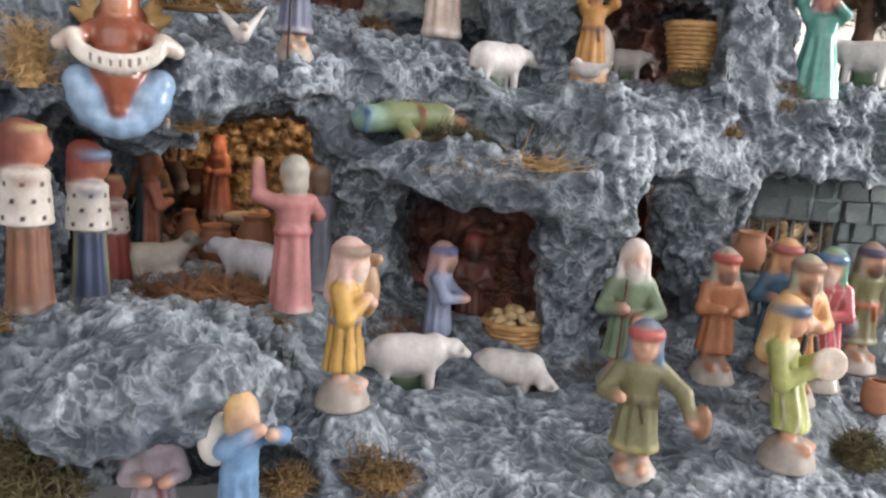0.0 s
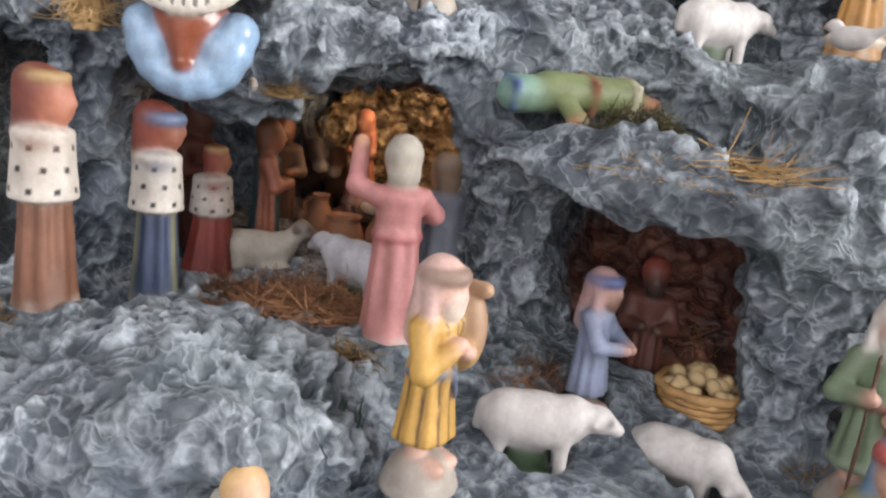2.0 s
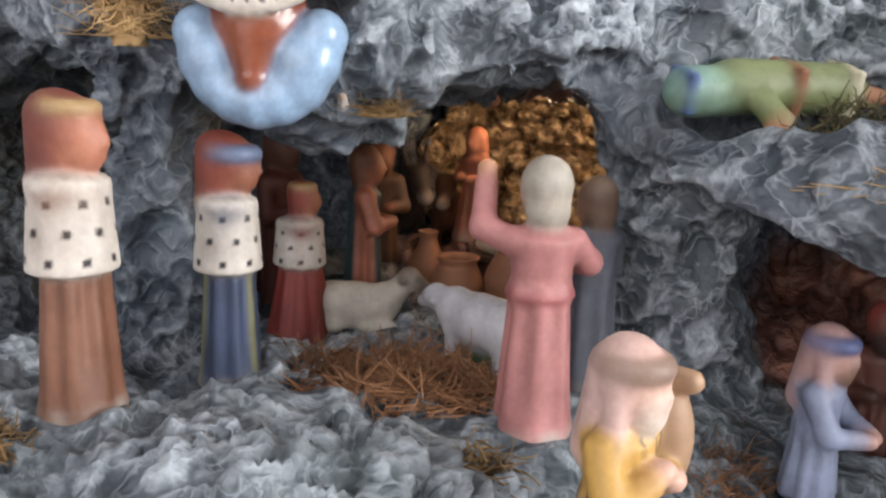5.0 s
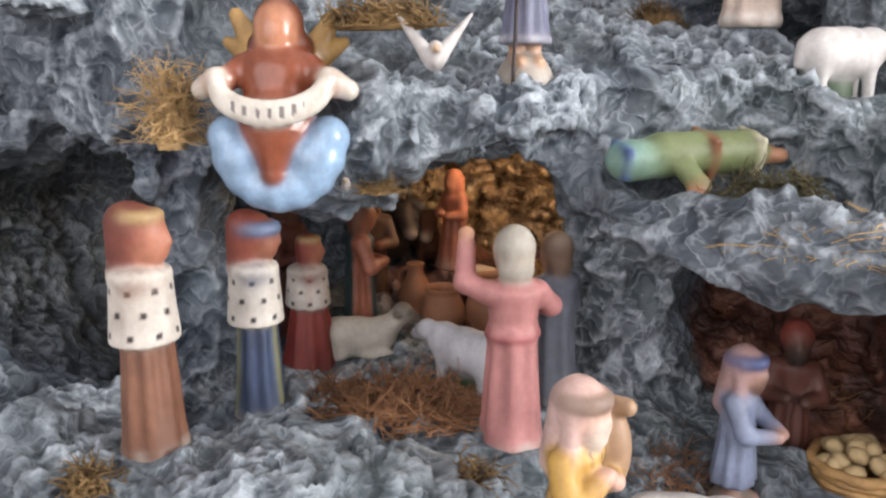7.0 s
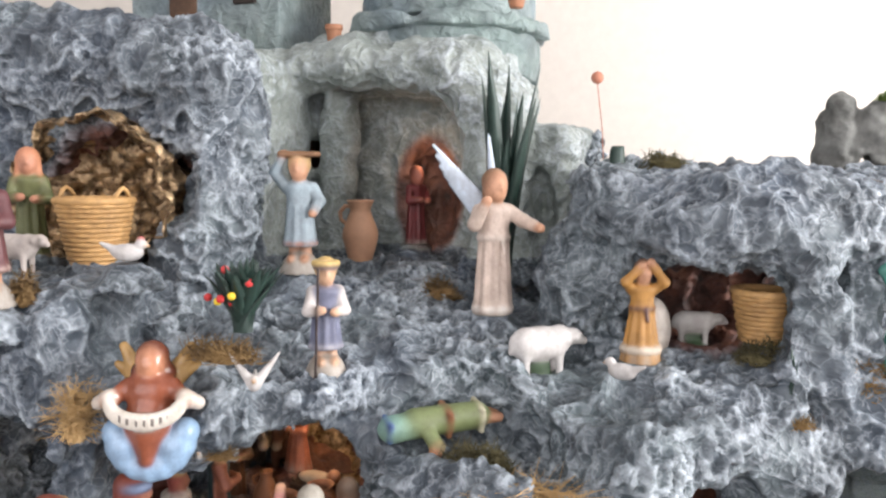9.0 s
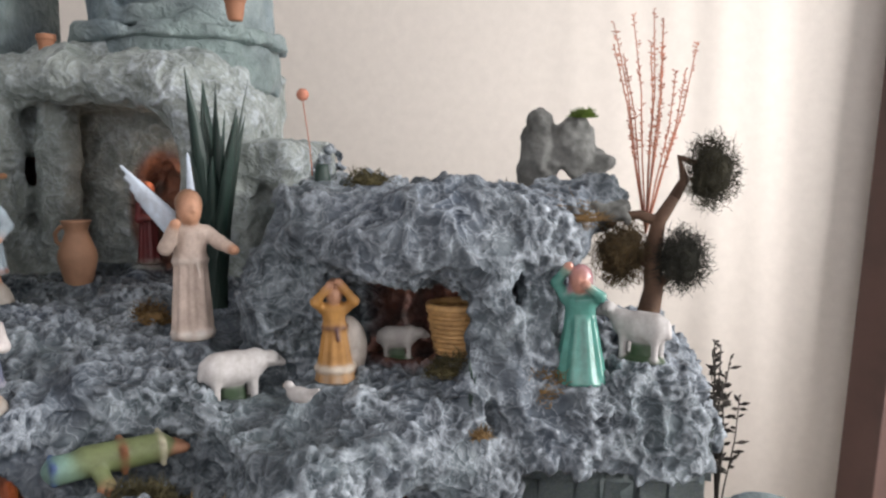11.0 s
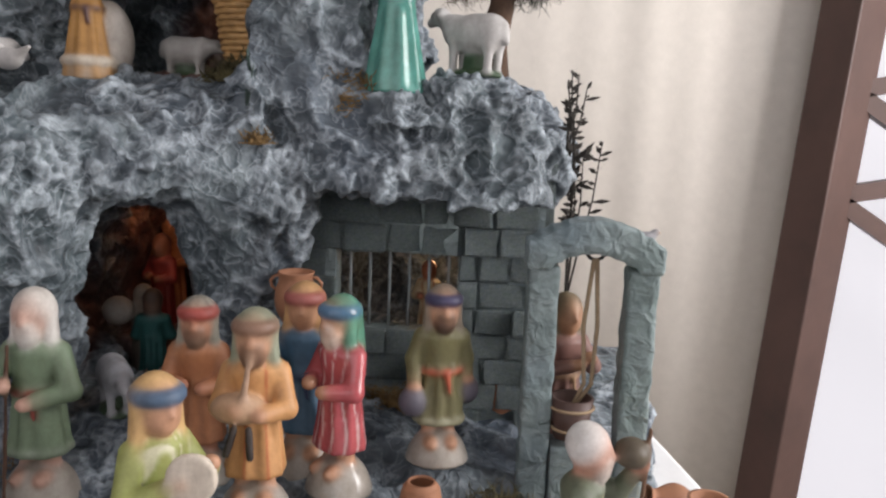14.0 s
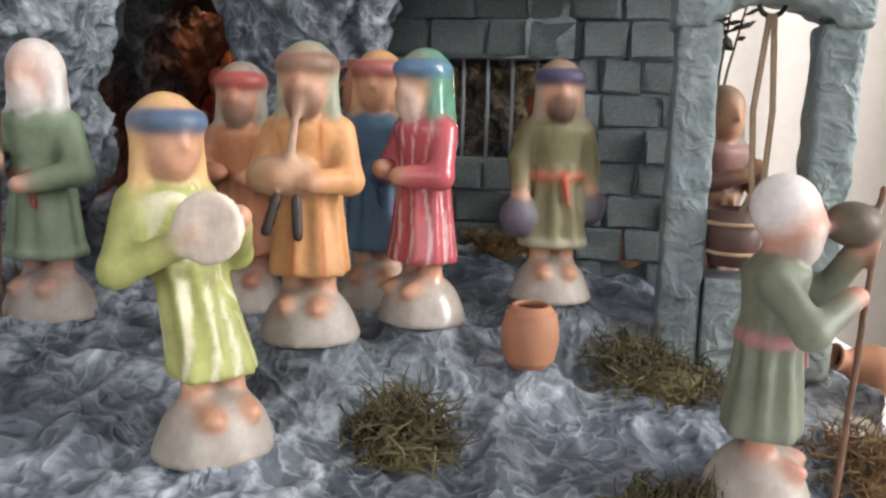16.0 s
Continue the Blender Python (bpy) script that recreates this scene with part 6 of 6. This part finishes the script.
# ---- plants, straw, ruins ----
def ruin_arch():
    s = Solid((0.32, 1.04, 1.36), (0.52, 1.28, 1.57), 0.003)
    s.join(block((0.415, 1.13, 1.398), (0.075, 0.075, 0.010), 0.006), 0.01)
    s.join(ball((0.378, 1.18, 1.450), (0.026, 0.030, 0.078)), 0.015)
    s.join(ball((0.424, 1.18, 1.465), (0.030, 0.028, 0.050)), 0.008)
    s.join(ball((0.446, 1.18, 1.425), (0.016, 0.020, 0.040)), 0.012)
    s.join(ball((0.463, 1.175, 1.458), (0.018, 0.015, 0.014)), 0.012)
    s.cut(ball((0.409, 1.18, 1.426), (0.013, 0.10, 0.026)), 0.006)
    s.f += s.lattice_noise(0.022, 2) * 0.006 + s.lattice_noise(0.010, 6) * 0.004
    me = raw_mesh("ruin_arch", *s.mesh())
    me.materials.append(plain("weathered_cork", (0.085, 0.083, 0.075), 0.95, vary=0.6, scale=90, relief=0.8, depth=0.004, second=(0.17, 0.175, 0.165)))
    return tagged(new("ruin_arch", me), "rough grey cork ruin with a small arch on the shelter roof", "ruin")


ruin_arch()


def tower():
    root = thing("tower", (-0.20, 1.33, 1.565), "round grey stone tower with ledge and small window", "tower")
    for nm, lo, hi, r in (("tower_foot", 0.0, 0.075, 0.15), ("ledge", 0.07, 0.092, 0.168), ("tower_wall", 0.09, 0.36, 0.142)):
        s = Solid((-0.2, -0.2, lo - 0.02), (0.2, 0.2, hi + 0.02), 0.005)
        s.join(frustum(lo, hi, r, r * 0.98), 0.002)
        if nm == "tower_wall":
            s.cut(block((0.0, -0.14, 0.135), (0.036, 0.03, 0.014), 0.008), 0.004)
        s.f += s.lattice_noise(0.05, 2) * 0.006 + s.lattice_noise(0.02, 6) * 0.004
        me = raw_mesh(nm, *s.mesh())
        me.materials.append(STONE)
        ob = new(nm, me)
        ob.parent = root


tower()


def small_house():
    root = thing("clay_house", (-0.52, 1.22, 1.58), "grey-green plastered toy house behind the cliff", "house")
    bm = bmesh.new()
    add_box(bm, (-0.18, -0.06, 0.0), (0.10, 0.12, 0.25), 0.006)
    part("wall", bm, STONE, root, smooth=False)
    bm = bmesh.new()
    add_box(bm, (-0.10, -0.066, 0.05), (-0.05, -0.058, 0.16), 0.002)
    part("door", bm, BARK, root, smooth=False)
    bm = bmesh.new()
    add_box(bm, (0.02, -0.066, 0.10), (0.06, -0.058, 0.16), 0.002)
    part("window", bm, DARKCAVE, root, smooth=False)


small_house()
jar("flower_pot", "small terracotta flower pot on the rock rim", (-0.33, 1.17, 1.612), 0.03, ((0.3, 0), (0.4, 0.7), (0.45, 0.75), (0.45, 1.0)), category="pot")
jar("flower_pot", "reddish terracotta pot on the tower ledge", (-0.047, 1.185, 1.655), 0.034, ((0.28, 0), (0.36, 0.3), (0.40, 0.7), (0.45, 0.78), (0.45, 1.0)), category="pot")
jar("flower_pot", "orange pot lying on the rock rim", (-0.47, 1.12, 1.60), 0.035, ((0.3, 0), (0.4, 0.7), (0.45, 0.75), (0.45, 1.0)), tilt=(0, -70), category="pot")


def bonsai():
    """A gnarled little tree: bent trunk, limbs and dark mossy pads."""
    root = thing("bonsai_tree", AT_TREE, "gnarled dry little tree with dark mossy leaf pads", "tree")
    bm = bmesh.new()
    add_tube(bm, [(0.002, 0, -0.01), (0.0, 0.0, 0.03), (0.008, 0.004, 0.07), (0.006, 0.006, 0.11), (0.012, 0.006, 0.150), (0.03, 0.012, 0.178)], [0.018, 0.015, 0.012, 0.011, 0.009, 0.007], 10)
    part("trunk", bm, BARK, root)
    for pts in ([(0.03, 0.012, 0.178), (0.042, 0.016, 0.20), (0.036, 0.02, 0.225), (0.07, 0.025, 0.215)], [(0.008, 0.004, 0.07), (0.024, 0.0, 0.085), (0.038, -0.005, 0.10)], [(0.006, 0.006, 0.10), (-0.014, 0.006, 0.105), (-0.03, 0.005, 0.115)], [(0.012, 0.006, 0.150), (-0.010, 0.006, 0.158), (-0.035, 0.004, 0.156), (-0.045, 0.0, 0.145)]):
        bm = bmesh.new()
        add_tube(bm, pts, [0.007 * (1 - 0.5 * i / (len(pts) - 1)) for i in range(len(pts))], 8)
        part("limb", bm, BARK, root)
    for i, (c, sz) in enumerate((((0.074, 0.025, 0.208), (0.034, 0.032, 0.048)), ((0.038, -0.005, 0.106), (0.033, 0.030, 0.040)), ((-0.031, 0.005, 0.112), (0.037, 0.030, 0.043)))):
        t = tuft("leaf_pad", "", c, sz, 1500, 0.015, (plain("dark_moss", (0.035, 0.032, 0.018), 0.95, vary=0.6, scale=70), plain("black_moss", (0.022, 0.022, 0.015), 0.95, vary=0.6, scale=70), plain("rust_moss", (0.075, 0.05, 0.02), 0.95, vary=0.6, scale=70))[i], 0.0005, seed=30 + i)
        t.parent = root
        for key in ("label", "category", "kind"):
            if key in t:
                del t[key]


bonsai()


def sprig(name, label, place, height, count, mat, seed, spread=0.02, leaf=0.003, bend=0.2, dots=None, category="plant"):
    rng = random.Random(seed)
    root = thing(name, place, label, category)
    for i in range(count):
        bm = bmesh.new()
        a = rng.uniform(0, 6.28)
        top = Vector((math.cos(a) * spread * rng.uniform(0.3, 1), math.sin(a) * spread * rng.uniform(0.3, 1), height * rng.uniform(0.7, 1)))
        pts = [Vector((0, 0, 0)).lerp(top, t) + Vector((bend * height * 0.3 * math.sin(t * 2.5), 0, 0)) * t for t in (0, 0.33, 0.66, 1)]
        add_tube(bm, pts, [0.0013, 0.0011, 0.0009, 0.0006], 5)
        for k in range(int(height / leaf / 1.5)):
            t = rng.uniform(0.4, 1)
            j = min(int(t * 3), 2)
            p = pts[j].lerp(pts[j + 1], t * 3 - j)
            d = Vector((rng.gauss(0, 1), rng.gauss(0, 1), rng.uniform(0.2, 1))).normalized()
            q = p + d * leaf * rng.uniform(1, 2.6)
            n = d.orthogonal().normalized() * leaf * 0.35
            m = p.lerp(q, 0.5)
            v = [bm.verts.new(w) for w in (p, m + n, q, m - n)]
            o = d.cross(n).normalized() * leaf * 0.15
            w = [bm.verts.new(x.co + o) for x in v]
            bm.faces.new(v)
            bm.faces.new(w[::-1])
        part("stem", bm, mat, root)
    return root


sprig("dry_sprig", "dark dry sprig rising beside the rock edge", (0.600, 1.065, 1.01), 0.21, 6, TWIG, 4, 0.05, 0.0075)
sprig("dry_sprig", "dark dry sprig by the ledge", (0.592, 1.055, 1.15), 0.10, 4, TWIG, 8, 0.02, 0.006)
sprig("pink_dry_stems", "tall dyed pink dry stems behind the little tree", (0.522, 1.20, 1.36), 0.30, 12, PINKTWIG, 9, 0.06, 0.003)


def agave(place, label, height, count, mat, seed, width=0.006, spread=0.5):
    rng = random.Random(seed)
    root = thing("spiky_plant", place, label, "plant")
    for i in range(count):
        bm = bmesh.new()
        a, tilt, hh = 2.4 * i, spread * rng.uniform(0.1, 1), height * rng.uniform(0.6, 1)
        d = Vector((math.cos(a), math.sin(a), 0))
        s = Vector((-math.sin(a), math.cos(a), 0))
        rows = []
        for k in range(6):
            t = k / 5
            p = d * (tilt * hh * t * (0.5 + 0.5 * t)) + Vector((0, 0, hh * t))
            w = width * (0.7 + 0.6 * t) * (1 - t) ** 0.7 + 0.0004
            rows.append([bm.verts.new(p - s * w), bm.verts.new(p + d * w * 0.35), bm.verts.new(p + s * w), bm.verts.new(p - d * w * 0.1)])
        for A, B in zip(rows, rows[1:]):
            for j in range(4):
                bm.faces.new((A[j], A[(j + 1) % 4], B[(j + 1) % 4], B[j]))
        part("leaf", bm, mat, root)
    return root


agave((-0.030, 1.06, 1.27), "tall dark green pointed plant behind the angel", 0.31, 16, DARKGREEN, 3, 0.019, 0.24)
cactus = agave((-0.206, 0.722, 1.262), "dark green plant with small red and yellow flowers", 0.072, 130, DARKGREEN, 6, 0.013, 0.75)
for i in range(7):
    rng = random.Random(40 + i)
    bm = bmesh.new()
    bmesh.ops.create_icosphere(bm, subdivisions=2, radius=0.0042)
    bmesh.ops.transform(bm, matrix=pose(rng.uniform(-0.03, 0.03), -0.022 + rng.uniform(-0.01, 0.01), rng.uniform(0.03, 0.070)), verts=bm.verts)
    part("flower", bm, YELLOWP if i in (2, 5) else PETAL, cactus, "yellow flower" if i in (2, 5) else "red flower")
agave((0.318, 0.925, 1.19), "thin green reeds hanging at the pillar's foot", 0.06, 6, DARKGREEN, 9, 0.004, 0.2)
agave((-0.095, 0.60, 0.905), "small dark green spiky plant beside the shepherd", 0.075, 14, DARKGREEN, 12, 0.004, 0.35)


def drumstick():
    root = thing("drumstick_flower", (0.10, 1.07, 1.415), "thin dry stem with a round orange seed ball", "dry flower")
    bm = bmesh.new()
    add_tube(bm, [(0, 0, 0), (-0.004, 0, 0.06), (-0.012, 0, 0.12)], 0.0007, 5)
    part("stem", bm, PINKTWIG, root)
    bm = bmesh.new()
    bmesh.ops.create_icosphere(bm, subdivisions=2, radius=0.008)
    bmesh.ops.transform(bm, matrix=pose(-0.012, 0, 0.126), verts=bm.verts)
    part("seed_ball", bm, PINKTWIG, root)


drumstick()


def stump():
    root = thing("plant_stub", (0.118, 1.05, 1.405), "short dark plant stub with thin green blades on the roof", "plant")
    bm = bmesh.new()
    add_lathe(bm, [(0.011, 0.0), (0.010, 0.02), (0.009, 0.045), (0.007, 0.050), (0.003, 0.046)], 12)
    for v in bm.verts:
        v.co += Vector((noise.noise(v.co * 90), noise.noise(v.co * 90 + Vector((5, 0, 0))), 0)) * 0.004
    part("stub", bm, DARKGREEN, root)
    for i in range(5):
        bm = bmesh.new()
        add_tube(bm, [(0.012, 0, 0.0), (0.016 + 0.003 * i, 0.002 * i, 0.02), (0.018 + 0.007 * i, 0.004 * i, 0.036 - 0.003 * i)], [0.0014, 0.0011, 0.0004], 5)
        part("blade", bm, DARKGREEN, root)


stump()
tuft("hay", "loose golden hay on the rock ledge", (0.075, 0.742, 1.116), (0.06, 0.012, 0.007), 300, 0.035, STRAW, 0.0006, 0.35, 0.75, 2, "hay", False)
tuft("hay", "bundle of golden hay at the ledge end", (0.098, 0.748, 1.110), (0.024, 0.012, 0.008), 300, 0.022, STRAW, 0.0006, 0.5, 0.75, 34, "hay", False)
tuft("moss_clump", "green-brown moss on the ledge below the sleeper", (0.022, 0.776, 1.120), (0.040, 0.022, 0.020), 900, 0.016, MOSS, seed=3)
tuft("straw_bed", "reddish straw bed before the nativity cave", (-0.205, 0.705, 0.985), (0.075, 0.05, 0.012), 1700, 0.026, STRAW_RED, 0.0006, 0.5, 0.6, 4, "straw", False)
tuft("moss_clump", "olive moss running down the terrace edge", (-0.135, 0.635, 0.962), (0.03, 0.04, 0.012), 700, 0.018, MOSS_BROWN, flat=0.4, seed=5, core=False)
tuft("moss_clump", "brown moss beside the shepherd's base", (-0.085, 0.66, 0.925), (0.022, 0.02, 0.016), 260, 0.016, MOSS_BROWN, seed=6)
tuft("moss_clump", "dark green moss bush at the foot of the boulder", (-0.255, 0.465, 0.895), (0.060, 0.03, 0.062), 2200, 0.016, MOSS, seed=7)
tuft("moss_clump", "brown moss on the front ground", (-0.005, 0.56, 0.888), (0.03, 0.02, 0.014), 320, 0.016, MOSS_BROWN, seed=8)
tuft("moss_clump", "brown moss in the front corner", (-0.075, 0.535, 0.885), (0.02, 0.016, 0.018), 260, 0.016, MOSS_BROWN, seed=9)
tuft("moss_clump", "green moss tuft on the lower ground", (0.445, 0.745, 0.866), (0.026, 0.02, 0.034), 520, 0.02, MOSS, seed=10)
tuft("moss_clump", "brown-green moss below the well", (0.565, 0.86, 0.868), (0.045, 0.03, 0.018), 520, 0.018, MOSS, seed=11)
tuft("moss_clump", "brown moss lit by the lamp jar", (0.69, 0.82, 0.842), (0.05, 0.04, 0.02), 620, 0.018, MOSS_BROWN, seed=12)
tuft("moss_clump", "green moss at the drinker's feet", (0.575, 0.745, 0.848), (0.03, 0.016, 0.012), 260, 0.014, MOSS, seed=13)
tuft("moss_clump", "dark moss at the prison wall", (0.455, 0.985, 0.905), (0.045, 0.02, 0.02), 360, 0.016, MOSS_BROWN, seed=14)
tuft("straw_bed", "red-brown straw beside the blue villager", (-0.03, 0.775, 0.928), (0.03, 0.05, 0.03), 900, 0.022, STRAW_RED, 0.0005, 0.6, 0.3, 15, "straw")
tuft("straw_bed", "red-brown straw heap lining the craftsman's cave", (0.045, 0.915, 0.925), (0.075, 0.035, 0.055), 1500, 0.024, STRAW_RED, 0.0006, 0.6, 0.3, 36, "straw")
tuft("moss_clump", "dark brown moss at the cave mouth", (0.165, 0.80, 0.895), (0.03, 0.025, 0.02), 320, 0.018, MOSS_BROWN, seed=16)
tuft("moss_clump", "brown moss on the terrace under the flowers", (-0.20, 0.675, 1.245), (0.045, 0.02, 0.016), 380, 0.016, MOSS_BROWN, seed=17)
tuft("dry_grass", "upright dry grass beside the angel", (-0.318, 0.615, 1.175), (0.016, 0.012, 0.05), 360, 0.03, STRAW, 0.0005, seed=18, category="grass")
tuft("moss_clump", "olive moss hanging on the cliff", (-0.352, 0.925, 1.37), (0.03, 0.02, 0.045), 420, 0.016, MOSS, seed=19)
tuft("moss_clump", "olive moss high on the arch", (-0.455, 1.085, 1.535), (0.035, 0.02, 0.03), 360, 0.016, MOSS, seed=20)
tuft("moss_clump", "brown moss at the seated woman's feet", (0.395, 0.965, 1.205), (0.03, 0.02, 0.01), 260, 0.014, MOSS_BROWN, seed=21)
tuft("moss_clump", "brown moss on the rock brow", (0.325, 0.918, 1.165), (0.016, 0.012, 0.01), 160, 0.012, MOSS_BROWN, seed=22)
tuft("moss_clump", "green moss in the shelter", (0.285, 0.965, 1.21), (0.03, 0.02, 0.012), 260, 0.014, MOSS, seed=23)
tuft("moss_clump", "dry moss on the shelter roof", (0.175, 1.06, 1.418), (0.03, 0.02, 0.014), 260, 0.014, MOSS, seed=24)
tuft("moss_clump", "bright green moss capping the cork ruin", (0.436, 1.170, 1.514), (0.018, 0.018, 0.010), 420, 0.008, plain("fresh_moss", (0.10, 0.16, 0.02), 0.95, vary=0.5, scale=120), seed=31)
tuft("moss_clump", "dry moss behind the shelter roof", (0.355, 1.12, 1.415), (0.03, 0.02, 0.014), 260, 0.014, MOSS, seed=25)
tuft("bird_nest", "brown nest of fine twigs on the roof end", (0.431, 1.03, 1.372), (0.03, 0.022, 0.010), 360, 0.02, MOSS_BROWN, 0.0005, 0.5, 0.6, 26, "nest")
tuft("moss_clump", "brown moss by the maroon coat", (-0.415, 0.655, 1.285), (0.018, 0.014, 0.03), 260, 0.014, MOSS_BROWN, seed=27)
tuft("moss_clump", "dry moss by the arched doorway", (-0.10, 1.02, 1.265), (0.03, 0.02, 0.014), 260, 0.016, MOSS_BROWN, seed=28)
tuft("moss_clump", "moss on the king's terrace edge", (-0.285, 0.505, 0.998), (0.016, 0.012, 0.012), 200, 0.012, MOSS_BROWN, seed=29)


def lining(name, label, c, r, mat, seed):
    """Crumpled sheet behind a cave mouth."""
    bm = bmesh.new()
    bmesh.ops.create_icosphere(bm, subdivisions=5, radius=1)
    gone = [v for v in bm.verts if v.co.y < -0.15]
    bmesh.ops.delete(bm, geom=gone, context="VERTS")
    for v in bm.verts:
        n = 1 + 0.16 * noise.noise(v.co * 3 + Vector((seed, 0, 0))) + 0.10 * noise.noise(v.co * 8)
        v.co = Vector((v.co.x * r[0], v.co.y * r[1], v.co.z * r[2])) * n
    ob = tagged(link(name, bm, mat, smooth=False), label, "cave lining")
    ob.location = c
    mod = ob.modifiers.new("thick", "SOLIDIFY")
    mod.thickness = 0.002
    return ob


lining("foil_lining", "crumpled golden foil lining the nativity cave", (-0.245, 1.02, 1.072), (0.13, 0.075, 0.092), FOIL, 1)
lining("foil_lining", "dark crumpled gold foil rimming the upper cave", (-0.480, 0.820, 1.397), (0.116, 0.09, 0.092), FOIL, 5)


def loose_rock():
    s = Solid((0.70, 0.74, 0.82), (0.84, 0.88, 0.93), 0.0035)
    s.join(ball((0.765, 0.81, 0.85), (0.042, 0.036, 0.036)), 0.01)
    s.f += s.lattice_noise(0.03, 2) * 0.008 - (1 - 2 * np.abs(s.lattice_noise(0.016, 6))) * 0.004
    me = raw_mesh("loose_rock", *s.mesh())
    me.materials.append(ROCK)
    return tagged(new("loose_rock", me), "small grey rock lump on the tablecloth by the lamp", "rock")


loose_rock()
